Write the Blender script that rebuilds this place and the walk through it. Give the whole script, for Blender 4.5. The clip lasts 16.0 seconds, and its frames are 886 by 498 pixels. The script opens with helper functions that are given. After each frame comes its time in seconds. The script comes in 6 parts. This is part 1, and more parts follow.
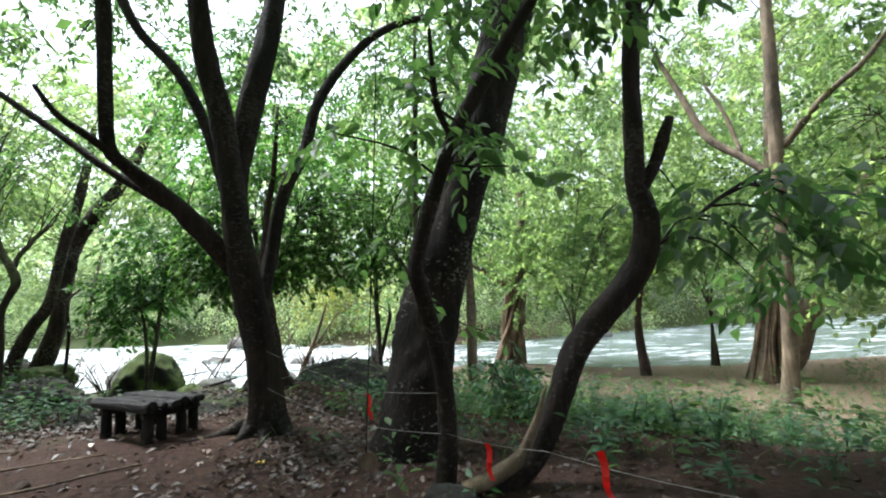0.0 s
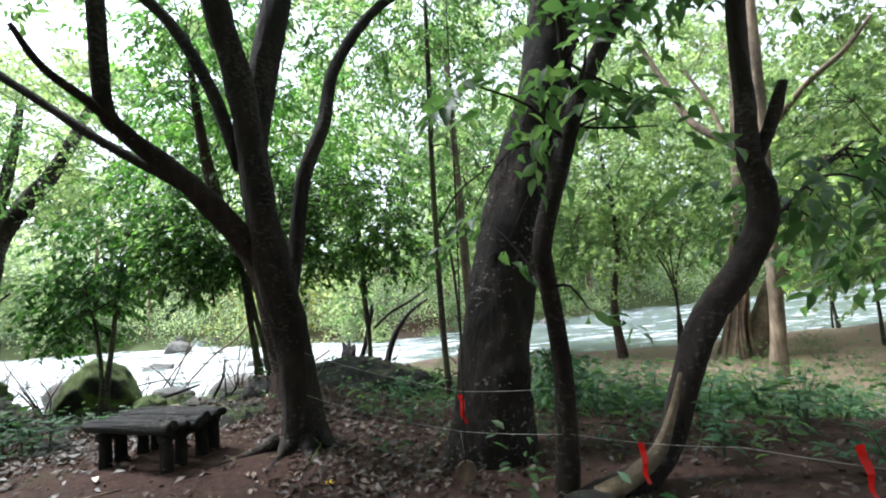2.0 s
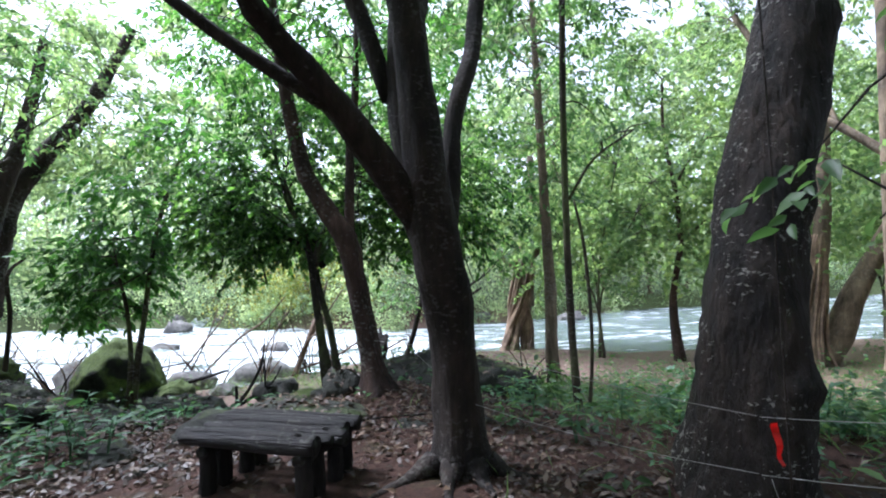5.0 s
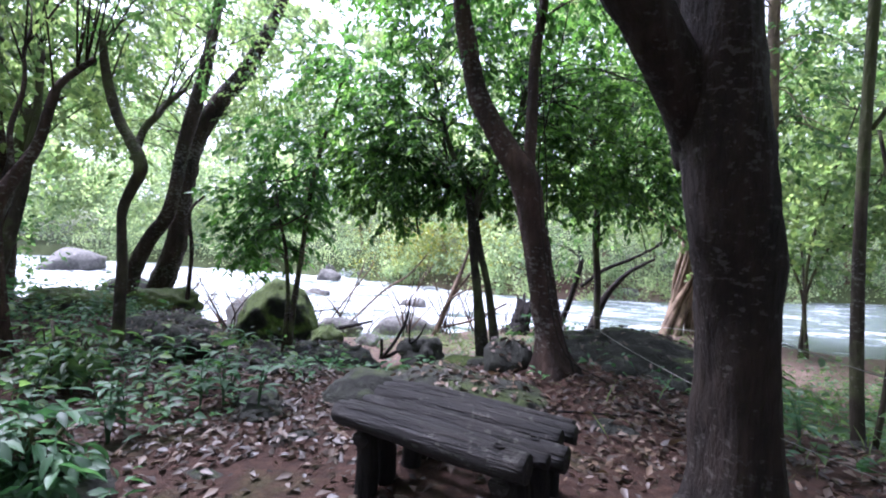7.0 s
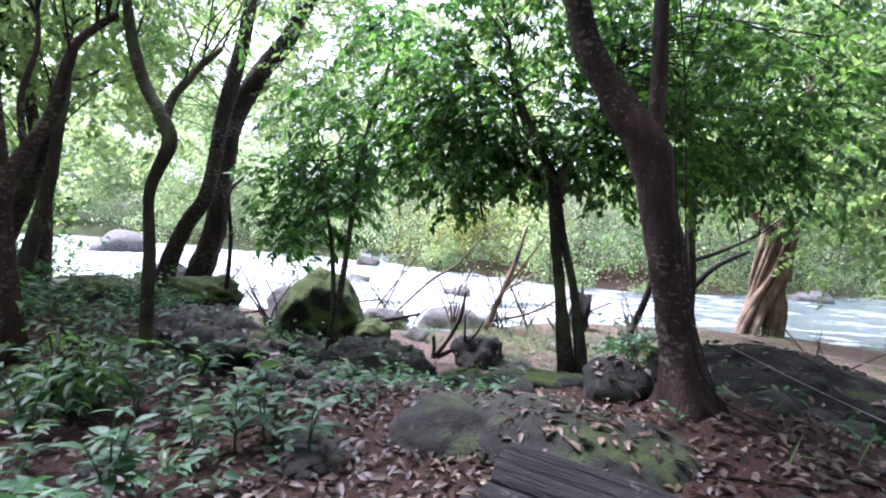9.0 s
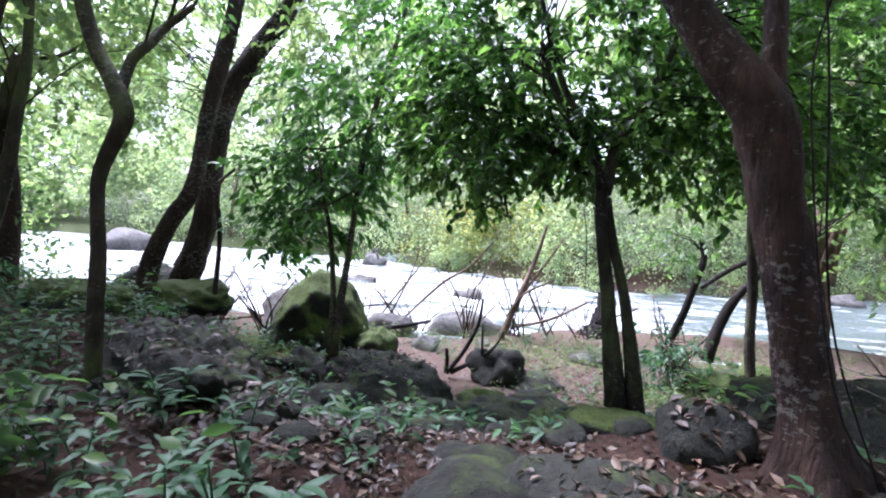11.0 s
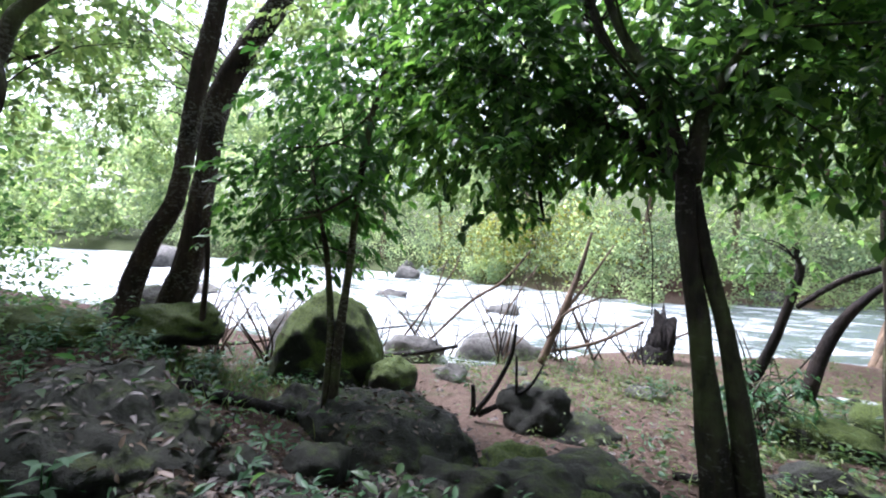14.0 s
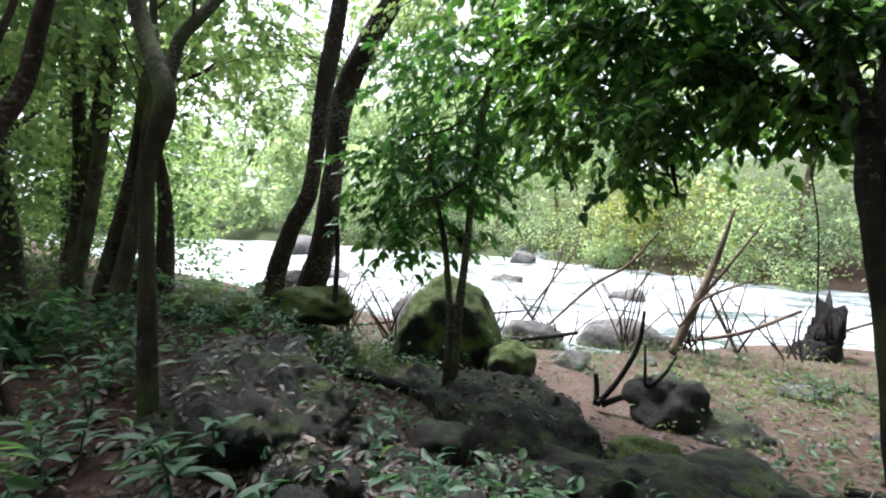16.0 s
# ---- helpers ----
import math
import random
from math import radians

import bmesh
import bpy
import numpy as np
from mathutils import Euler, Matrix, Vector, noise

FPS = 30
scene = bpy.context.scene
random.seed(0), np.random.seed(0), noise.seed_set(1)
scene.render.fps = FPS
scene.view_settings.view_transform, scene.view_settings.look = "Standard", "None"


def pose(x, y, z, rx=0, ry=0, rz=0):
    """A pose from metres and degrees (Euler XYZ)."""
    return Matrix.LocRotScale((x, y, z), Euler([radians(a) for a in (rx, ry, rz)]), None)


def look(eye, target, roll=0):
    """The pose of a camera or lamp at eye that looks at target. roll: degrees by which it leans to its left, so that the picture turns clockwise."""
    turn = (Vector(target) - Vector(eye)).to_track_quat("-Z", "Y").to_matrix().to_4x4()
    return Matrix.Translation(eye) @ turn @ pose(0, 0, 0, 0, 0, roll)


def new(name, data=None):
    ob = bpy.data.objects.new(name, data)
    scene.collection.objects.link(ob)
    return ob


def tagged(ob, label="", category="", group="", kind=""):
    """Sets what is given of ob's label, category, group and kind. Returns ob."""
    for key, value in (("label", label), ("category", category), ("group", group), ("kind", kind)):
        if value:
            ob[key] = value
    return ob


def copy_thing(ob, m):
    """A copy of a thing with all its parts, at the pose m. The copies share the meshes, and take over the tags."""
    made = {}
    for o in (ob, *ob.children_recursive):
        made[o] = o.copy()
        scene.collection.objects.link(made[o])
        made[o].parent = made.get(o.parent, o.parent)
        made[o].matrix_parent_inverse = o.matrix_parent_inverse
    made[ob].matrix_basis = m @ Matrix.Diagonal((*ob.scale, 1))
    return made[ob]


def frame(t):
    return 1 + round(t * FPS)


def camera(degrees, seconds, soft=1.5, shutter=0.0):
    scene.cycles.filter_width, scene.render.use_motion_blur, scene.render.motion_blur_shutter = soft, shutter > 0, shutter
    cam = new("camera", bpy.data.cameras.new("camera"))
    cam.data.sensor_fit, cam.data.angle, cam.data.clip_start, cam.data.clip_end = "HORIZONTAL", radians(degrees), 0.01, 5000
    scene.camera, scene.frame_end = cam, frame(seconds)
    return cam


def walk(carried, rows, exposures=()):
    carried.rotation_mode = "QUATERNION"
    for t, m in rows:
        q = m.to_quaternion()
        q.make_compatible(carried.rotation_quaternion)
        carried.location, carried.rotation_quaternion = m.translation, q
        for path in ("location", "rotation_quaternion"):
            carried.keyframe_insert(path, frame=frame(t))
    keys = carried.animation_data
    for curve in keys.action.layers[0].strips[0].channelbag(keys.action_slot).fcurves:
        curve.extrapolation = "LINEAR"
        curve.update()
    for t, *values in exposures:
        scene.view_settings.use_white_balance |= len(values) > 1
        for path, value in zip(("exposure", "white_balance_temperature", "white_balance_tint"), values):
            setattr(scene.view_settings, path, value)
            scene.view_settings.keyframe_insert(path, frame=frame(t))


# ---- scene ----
cam = camera(87.7, 16.0, soft=2.0)
PATH = [
    (0, (0.082, 0.075, 1.517), (0.067, 2.06, 1.76), -2.8),
    (0.5, (-0.242, 0.287, 1.548), (-0.192, 2.275, 1.764), -3.6),
    (1, (-0.582, 0.478, 1.563), (-0.492, 2.464, 1.784), -4.3),
    (1.5, (-0.918, 0.556, 1.589), (-0.755, 2.538, 1.804), -4.6),
    (2, (-1.264, 0.7, 1.556), (-1.014, 2.674, 1.75), -4.9),
    (2.5, (-1.572, 0.864, 1.571), (-1.28, 2.832, 1.772), -5.1),
    (3, (-1.887, 0.997, 1.584), (-1.545, 2.957, 1.79), -4.5),
    (3.2, (-2.012, 1.041, 1.582), (-1.656, 2.999, 1.785), -4.2),
    (5.3, (-3.029, 2.388, 1.561), (-2.78, 4.368, 1.691), -1.2),
    (5.5, (-3.085, 2.502, 1.536), (-2.882, 4.488, 1.647), -0.8),
    (6, (-3.246, 2.824, 1.461), (-3.187, 4.821, 1.561), 0.9),
    (6.5, (-3.374, 3.165, 1.41), (-3.484, 5.161, 1.465), 1.5),
    (7, (-3.493, 3.483, 1.433), (-3.766, 5.464, 1.445), 2.1),
    (7.5, (-3.677, 3.778, 1.432), (-4.05, 5.743, 1.411), 3.1),
    (8, (-3.858, 3.992, 1.453), (-4.267, 5.948, 1.394), 2.8),
    (8.5, (-4.025, 4.257, 1.456), (-4.426, 6.215, 1.379), 2.6),
    (9, (-4.13, 4.463, 1.487), (-4.548, 6.418, 1.426), 2.7),
    (11.5, (-4.525, 5.666, 1.479), (-4.972, 7.614, 1.413), 2.9),
    (12, (-4.544, 5.867, 1.481), (-4.972, 7.82, 1.452), 2.5),
    (12.5, (-4.564, 6.134, 1.469), (-4.95, 8.096, 1.436), 1.9),
    (13, (-4.624, 6.507, 1.497), (-5.028, 8.465, 1.464), 1.6),
    (13.5, (-4.625, 6.718, 1.492), (-5.099, 8.661, 1.463), 1.7),
    (14, (-4.585, 6.849, 1.498), (-5.191, 8.754, 1.473), 1.7),
    (14.5, (-4.591, 6.867, 1.489), (-5.316, 8.731, 1.452), 1.2),
    (15, (-4.607, 6.876, 1.483), (-5.45, 8.689, 1.426), 0.7),
    (15.5, (-4.613, 6.882, 1.478), (-5.571, 8.636, 1.401), 0.4),
    (16, (-4.627, 6.889, 1.477), (-5.679, 8.587, 1.38), 0.2),
]
walk(cam, [(t, look(eye, target, roll)) for t, eye, target, roll in PATH],
     exposures=[(0.0, 1.72, 5850, 9), (3.0, 1.86, 5600, 14), (5.5, 1.78, 5300, 21), (7.0, 1.99, 5300, 31), (9.0, 2.11, 5350, 33), (12.5, 1.86, 5350, 28), (15.0, 1.77, 5750, 20), (16.0, 1.79, 5800, 18)])
from mathutils.bvhtree import BVHTree


# ---- world and light ----
world = bpy.data.worlds.new("sky")
scene.world = world
world.use_nodes = True
wn, wl = world.node_tree.nodes, world.node_tree.links
sky = wn.new("ShaderNodeTexSky")
sky.sky_type, sky.sun_disc = "NISHITA", False
SUN_EL, SUN_AZ = radians(62), radians(-65)      # azimuth from +y towards +x
sky.sun_elevation, sky.sun_rotation = SUN_EL, SUN_AZ
sky.dust_density, sky.air_density = 4.0, 1.0
pale_sky = wn.new("ShaderNodeHueSaturation")
pale_sky.inputs["Saturation"].default_value = 0.2
wl.new(sky.outputs[0], pale_sky.inputs["Color"])
wl.new(pale_sky.outputs[0], wn["Background"].inputs[0])
wn["Background"].inputs[1].default_value = 0.15
sun = new("sun", bpy.data.lights.new("sun", "SUN"))
sun.data.energy, sun.data.angle, sun.data.color = 3.0, radians(12), (1.0, 0.96, 0.88)
sun.matrix_world = look((0, 0, 40), Vector((0, 0, 40)) - Vector((math.sin(SUN_AZ) * math.cos(SUN_EL), math.cos(SUN_AZ) * math.cos(SUN_EL), math.sin(SUN_EL))))

# ---- materials ----
def material(name):
    m = bpy.data.materials.new(name)
    m.use_nodes = True
    return m, m.node_tree.nodes, m.node_tree.links, m.node_tree.nodes["Principled BSDF"]


def ramp(nodes, stops):
    r = nodes.new("ShaderNodeValToRGB")
    while len(r.color_ramp.elements) < len(stops):
        r.color_ramp.elements.new(0.5)
    for e, (p, c) in zip(r.color_ramp.elements, stops):
        e.position, e.color = p, (*c, 1)
    return r


def noise_tex(nodes, links, scale, detail=4.0, rough=0.6, stretch=None, space="Object"):
    n = nodes.new("ShaderNodeTexNoise")
    n.inputs["Scale"].default_value, n.inputs["Detail"].default_value, n.inputs["Roughness"].default_value = scale, detail, rough
    tc = nodes.new("ShaderNodeTexCoord")
    if stretch:
        mp = nodes.new("ShaderNodeMapping")
        mp.inputs["Scale"].default_value = stretch
        links.new(tc.outputs[space], mp.inputs[0])
        links.new(mp.outputs[0], n.inputs["Vector"])
    else:
        links.new(tc.outputs[space], n.inputs["Vector"])
    return n


def mixed(nodes, links, fac, a, b, kind="MIX"):
    m = nodes.new("ShaderNodeMix")
    m.data_type, m.blend_type = "RGBA", kind
    for sock, v in ((0, fac), (6, a), (7, b)):
        if hasattr(v, "links"):
            links.new(v, m.inputs[sock])
        else:
            m.inputs[sock].default_value = v if sock == 0 else (*v, 1)
    return m.outputs[2]


def bump(nodes, links, height, strength, distance, shader):
    b = nodes.new("ShaderNodeBump")
    b.inputs["Strength"].default_value, b.inputs["Distance"].default_value = strength, distance
    links.new(height, b.inputs["Height"])
    links.new(b.outputs[0], shader.inputs["Normal"])


def bark(name, dark, light, lichen=0.0, scale=9.0, relief=0.02, green=0.0, stretch=(1, 1, 0.22), gloss=0.85):
    """Fissured bark; lichen: pale crusty flecks; green: moss in broad patches."""
    m, n, l, s = material(name)
    grain = noise_tex(n, l, scale, 6, 0.7, stretch)
    plates = noise_tex(n, l, scale * 0.45, 3, 0.6, (stretch[0], stretch[1], stretch[2] * 1.6))
    patch = noise_tex(n, l, 1.6, 5, 0.65)
    r = ramp(n, [(0.32, dark), (0.55, tuple(0.5 * (p + q) for p, q in zip(dark, light))), (0.72, light)])
    l.new(grain.outputs[0], r.inputs[0])
    col = r.outputs[0]
    tone = ramp(n, [(0.35, (0.45, 0.43, 0.42)), (0.65, (1.35, 1.28, 1.2))])
    l.new(patch.outputs[0], tone.inputs[0])
    col = mixed(n, l, 1.0, col, tone.outputs[0], "MULTIPLY")
    if lichen:
        spots = noise_tex(n, l, 17, 5, 0.7, (1, 1, 1.7))
        drift = noise_tex(n, l, 1.1, 3, 0.6)
        both = n.new("ShaderNodeMath")
        both.operation = "MULTIPLY_ADD"
        both.inputs[1].default_value = 0.55
        l.new(drift.outputs[0], both.inputs[0])
        l.new(spots.outputs[0], both.inputs[2])
        k = ramp(n, [(0.86, (0, 0, 0)), (0.91, (lichen,) * 3)])
        l.new(both.outputs[0], k.inputs[0])
        col = mixed(n, l, k.outputs[0], col, (0.30, 0.29, 0.25))
    if green:
        k = ramp(n, [(0.48, (0, 0, 0)), (0.62, (green,) * 3)])
        l.new(patch.outputs[0], k.inputs[0])
        col = mixed(n, l, k.outputs[0], col, (0.07, 0.10, 0.025))
    l.new(col, s.inputs["Base Color"])
    s.inputs["Roughness"].default_value, s.inputs["Specular IOR Level"].default_value = gloss, 0.28
    h = n.new("ShaderNodeMath")
    h.operation = "MULTIPLY_ADD"
    h.inputs[1].default_value = 1.4
    l.new(plates.outputs[0], h.inputs[0])
    l.new(grain.outputs[0], h.inputs[2])
    bump(n, l, h.outputs[0], 1.0, relief * 2.2, s)
    return m


def leaf(name, a, b, c, glow=0.45, rough=0.4, hue=0.0):
    """Leaves: three greens spread leaf by leaf, glossy above, letting light through."""
    m, n, l, s = material(name)
    geo = n.new("ShaderNodeNewGeometry")
    r = ramp(n, [(0.0, a), (0.55, b), (1.0, c)])
    l.new(geo.outputs["Random Per Island"], r.inputs[0])
    big = noise_tex(n, l, 0.45, 3, 0.55)
    tone = ramp(n, [(0.34, (0.55, 0.62, 0.62)), (0.66, (1.32, 1.25, 1.05))])
    l.new(big.outputs[0], tone.inputs[0])
    col = mixed(n, l, 1.0, r.outputs[0], tone.outputs[0], "MULTIPLY")
    l.new(col, s.inputs["Base Color"])
    s.inputs["Roughness"].default_value = rough
    t = n.new("ShaderNodeBsdfTranslucent")
    warm = mixed(n, l, 1.0, col, (1.65, 1.72, 1.15), "MULTIPLY")
    l.new(warm, t.inputs[0])
    mix = n.new("ShaderNodeMixShader")
    mix.inputs[0].default_value = glow
    l.new(s.outputs[0], mix.inputs[1])
    l.new(t.outputs[0], mix.inputs[2])
    l.new(mix.outputs[0], n["Material Output"].inputs[0])
    return m


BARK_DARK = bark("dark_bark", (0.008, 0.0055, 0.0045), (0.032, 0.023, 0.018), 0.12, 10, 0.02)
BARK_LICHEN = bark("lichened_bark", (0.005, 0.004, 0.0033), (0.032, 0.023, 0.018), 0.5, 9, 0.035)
BARK_GREY = bark("grey_brown_bark", (0.014, 0.0095, 0.0075), (0.068, 0.048, 0.037), 0.35, 8, 0.03)
BARK_RED = bark("reddish_bark", (0.018, 0.011, 0.009), (0.082, 0.05, 0.038), 0.3, 10, 0.025)
BARK_DARK_MOSS = bark("dark_mossy_bark", (0.009, 0.008, 0.006), (0.045, 0.038, 0.028), 0.2, 10, 0.025, 0.45)
BARK_PALE = bark("pale_bark", (0.075, 0.06, 0.042), (0.22, 0.175, 0.12), 0.25, 9, 0.012)
BARK_MOSS = bark("mossy_bark", (0.02, 0.017, 0.012), (0.085, 0.07, 0.048), 0.3, 10, 0.015, 0.5)
BARK_ROOT = bark("aerial_root_bark", (0.09, 0.065, 0.045), (0.32, 0.24, 0.17), 0.0, 7, 0.015)
DEADWOOD = bark("weathered_deadwood", (0.06, 0.045, 0.035), (0.24, 0.18, 0.13), 0.0, 9, 0.01)
CHAR = bark("rotten_dark_wood", (0.005, 0.0045, 0.0045), (0.024, 0.019, 0.016), 0.0, 12, 0.04)
LOGWOOD = bark("weathered_log_wood", (0.0025, 0.0024, 0.0026), (0.024, 0.021, 0.019), 0.16, 22, 0.025, 0.0, (0.12, 1, 1), 0.66)
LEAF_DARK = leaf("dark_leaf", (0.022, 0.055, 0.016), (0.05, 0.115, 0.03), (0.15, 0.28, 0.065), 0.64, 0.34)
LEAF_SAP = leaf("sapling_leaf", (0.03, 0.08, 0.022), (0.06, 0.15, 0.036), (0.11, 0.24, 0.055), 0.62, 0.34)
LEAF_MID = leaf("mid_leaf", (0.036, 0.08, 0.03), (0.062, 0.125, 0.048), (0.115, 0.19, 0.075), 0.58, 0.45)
# bright and far greens are paled: distance haze is put into their colour
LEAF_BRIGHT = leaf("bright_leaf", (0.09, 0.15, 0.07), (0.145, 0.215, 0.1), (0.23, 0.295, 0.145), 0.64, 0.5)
LEAF_FAR_HAZED = leaf("far_leaf_hazed", (0.175, 0.245, 0.16), (0.27, 0.34, 0.23), (0.39, 0.45, 0.32), 0.62, 0.6)
LEAF_YELLOW = leaf("yellowing_leaf", (0.10, 0.14, 0.03), (0.17, 0.19, 0.04), (0.28, 0.22, 0.05), 0.5, 0.5)
LEAF_HERB = leaf("herb_leaf", (0.026, 0.075, 0.036), (0.048, 0.122, 0.06), (0.085, 0.18, 0.088), 0.4, 0.55)
LEAF_GRASS = leaf("grass_leaf", (0.05, 0.09, 0.03), (0.08, 0.13, 0.04), (0.14, 0.17, 0.06), 0.4, 0.5)
LITTER = leaf("dry_leaf", (0.018, 0.010, 0.007), (0.038, 0.023, 0.016), (0.13, 0.088, 0.066), 0.08, 0.55)


def soil_material():
    m, n, l, s = material("red_soil_and_sand")
    big = noise_tex(n, l, 0.5, 5, 0.6)
    fine = noise_tex(n, l, 14, 8, 0.75)
    grit = noise_tex(n, l, 60, 3, 0.7)
    soil = ramp(n, [(0.28, (0.02, 0.0095, 0.0065)), (0.5, (0.05, 0.024, 0.0155)), (0.76, (0.105, 0.054, 0.036))])
    sand = ramp(n, [(0.25, (0.06, 0.038, 0.028)), (0.5, (0.125, 0.084, 0.063)), (0.78, (0.20, 0.145, 0.112))])
    moss = ramp(n, [(0.3, (0.03, 0.045, 0.015)), (0.7, (0.09, 0.11, 0.035))])
    for r in (soil, sand, moss):
        l.new(fine.outputs[0], r.inputs[0])
    tc = n.new("ShaderNodeTexCoord")
    sep = n.new("ShaderNodeSeparateXYZ")
    l.new(tc.outputs["Object"], sep.inputs[0])
    add = n.new("ShaderNodeMath")
    add.operation = "MULTIPLY_ADD"
    add.inputs[1].default_value, add.inputs[2].default_value = 0.9, -0.45
    l.new(big.outputs[0], add.inputs[0])
    lev = n.new("ShaderNodeMath")
    lev.operation = "ADD"
    l.new(sep.outputs[2], lev.inputs[0])
    l.new(add.outputs[0], lev.inputs[1])
    east = n.new("ShaderNodeMapRange")           # open sandy ground downstream
    east.inputs[1].default_value, east.inputs[2].default_value, east.inputs[3].default_value, east.inputs[4].default_value = 4.0, 8.0, 0.0, -0.5
    l.new(sep.outputs[0], east.inputs[0])
    lev2 = n.new("ShaderNodeMath")
    l.new(lev.outputs[0], lev2.inputs[0])
    l.new(east.outputs[0], lev2.inputs[1])
    lev = lev2
    shore = n.new("ShaderNodeMapRange")
    shore.inputs[1].default_value, shore.inputs[2].default_value, shore.inputs[3].default_value, shore.inputs[4].default_value = -0.72, -1.02, 0, 1
    l.new(lev.outputs[0], shore.inputs[0])
    col = mixed(n, l, shore.outputs[0], soil.outputs[0], sand.outputs[0])
    # paler sand downstream, with the sunlight there put into its colour
    dry = n.new("ShaderNodeMapRange")
    dry.inputs[1].default_value, dry.inputs[2].default_value, dry.inputs[4].default_value = 4.5, 8.0, 0.7
    l.new(sep.outputs[0], dry.inputs[0])
    sunlit_sand = ramp(n, [(0.25, (0.15, 0.105, 0.07)), (0.75, (0.34, 0.26, 0.18))])
    l.new(fine.outputs[0], sunlit_sand.inputs[0])
    col = mixed(n, l, dry.outputs[0], col, sunlit_sand.outputs[0])
    k = ramp(n, [(0.58, (0, 0, 0)), (0.72, (0.5, 0.5, 0.5))])
    mid = noise_tex(n, l, 1.1, 5, 0.65)
    l.new(mid.outputs[0], k.inputs[0])
    col = mixed(n, l, k.outputs[0], col, moss.outputs[0])
    # the wooded ground beyond the river
    far = n.new("ShaderNodeMapRange")
    far.inputs[1].default_value, far.inputs[2].default_value = 34, 40
    l.new(sep.outputs[1], far.inputs[0])
    col = mixed(n, l, far.outputs[0], col, moss.outputs[0])
    l.new(col, s.inputs["Base Color"])
    s.inputs["Roughness"].default_value, s.inputs["Specular IOR Level"].default_value = 0.9, 0.28
    h = n.new("ShaderNodeMath")
    h.operation = "MULTIPLY_ADD"
    h.inputs[1].default_value = 0.35
    l.new(grit.outputs[0], h.inputs[0])
    l.new(fine.outputs[0], h.inputs[2])
    bump(n, l, h.outputs[0], 1.0, 0.07, s)
    return m


def rock_material(name, mossy, a=(0.009, 0.010, 0.007), b=(0.043, 0.045, 0.034), fresh=(0.105, 0.145, 0.024)):
    m, n, l, s = material(name)
    base = noise_tex(n, l, 5, 8, 0.7)
    patch = noise_tex(n, l, 1.8, 5, 0.65)
    stone = ramp(n, [(0.3, a), (0.75, b)])
    l.new(base.outputs[0], stone.inputs[0])
    fuzz = noise_tex(n, l, 45, 4, 0.7)
    spots = noise_tex(n, l, 9, 6, 0.75)
    pale = ramp(n, [(0.58, (0, 0, 0)), (0.68, (0.55, 0.55, 0.55))])
    l.new(spots.outputs[0], pale.inputs[0])
    stone_col = mixed(n, l, pale.outputs[0], stone.outputs[0], tuple(min(0.3, v * 1.7) for v in b))
    moss = ramp(n, [(0.3, (0.016, 0.032, 0.006)), (0.7, fresh)])
    l.new(fuzz.outputs[0], moss.inputs[0])
    geo = n.new("ShaderNodeNewGeometry")
    sep = n.new("ShaderNodeSeparateXYZ")
    l.new(geo.outputs["Normal"], sep.inputs[0])
    k = n.new("ShaderNodeMath")
    k.operation = "MULTIPLY_ADD"
    k.inputs[1].default_value = 0.5
    l.new(sep.outputs[2], k.inputs[0])
    l.new(patch.outputs[0], k.inputs[2])
    edge = n.new("ShaderNodeMapRange")
    edge.inputs[1].default_value, edge.inputs[2].default_value = 1.05 - mossy, 1.25 - mossy
    l.new(k.outputs[0], edge.inputs[0])
    col = mixed(n, l, edge.outputs[0], stone_col, moss.outputs[0])
    l.new(col, s.inputs["Base Color"])
    s.inputs["Roughness"].default_value, s.inputs["Specular IOR Level"].default_value = 0.8, 0.36
    h = n.new("ShaderNodeMath")
    h.operation = "MULTIPLY_ADD"
    h.inputs[1].default_value = 0.3
    l.new(fuzz.outputs[0], h.inputs[0])
    l.new(base.outputs[0], h.inputs[2])
    bump(n, l, h.outputs[0], 1.0, 0.11, s)
    return m


def water_material():
    m, n, l, s = material("white_water")
    flow = noise_tex(n, l, 0.9, 7, 0.68, (0.35, 1.0, 1.0))
    fine = noise_tex(n, l, 5.0, 6, 0.7, (0.4, 1.0, 1.0))
    tc = n.new("ShaderNodeTexCoord")
    sep = n.new("ShaderNodeSeparateXYZ")
    l.new(tc.outputs["Object"], sep.inputs[0])
    calm = n.new("ShaderNodeMapRange")          # rapids upstream, calmer water downstream
    calm.inputs[1].default_value, calm.inputs[2].default_value, calm.inputs[3].default_value, calm.inputs[4].default_value = -3, 6, 0.12, -0.01
    l.new(sep.outputs[0], calm.inputs[0])
    add = n.new("ShaderNodeMath")
    l.new(flow.outputs[0], add.inputs[0])
    l.new(calm.outputs[0], add.inputs[1])
    add2 = n.new("ShaderNodeMath")
    add2.operation = "MULTIPLY_ADD"
    add2.inputs[1].default_value = 0.35
    l.new(fine.outputs[0], add2.inputs[0])
    l.new(add.outputs[0], add2.inputs[2])
    foam = n.new("ShaderNodeMapRange")
    foam.inputs[1].default_value, foam.inputs[2].default_value = 0.67, 0.92
    l.new(add2.outputs[0], foam.inputs[0])
    col = mixed(n, l, foam.outputs[0], (0.085, 0.11, 0.105), (0.54, 0.57, 0.59))
    l.new(col, s.inputs["Base Color"])
    rough = n.new("ShaderNodeMapRange")
    rough.inputs[3].default_value, rough.inputs[4].default_value = 0.12, 0.7
    l.new(foam.outputs[0], rough.inputs[0])
    l.new(rough.outputs[0], s.inputs["Roughness"])
    bump(n, l, add2.outputs[0], 0.9, 0.12, s)
    return m


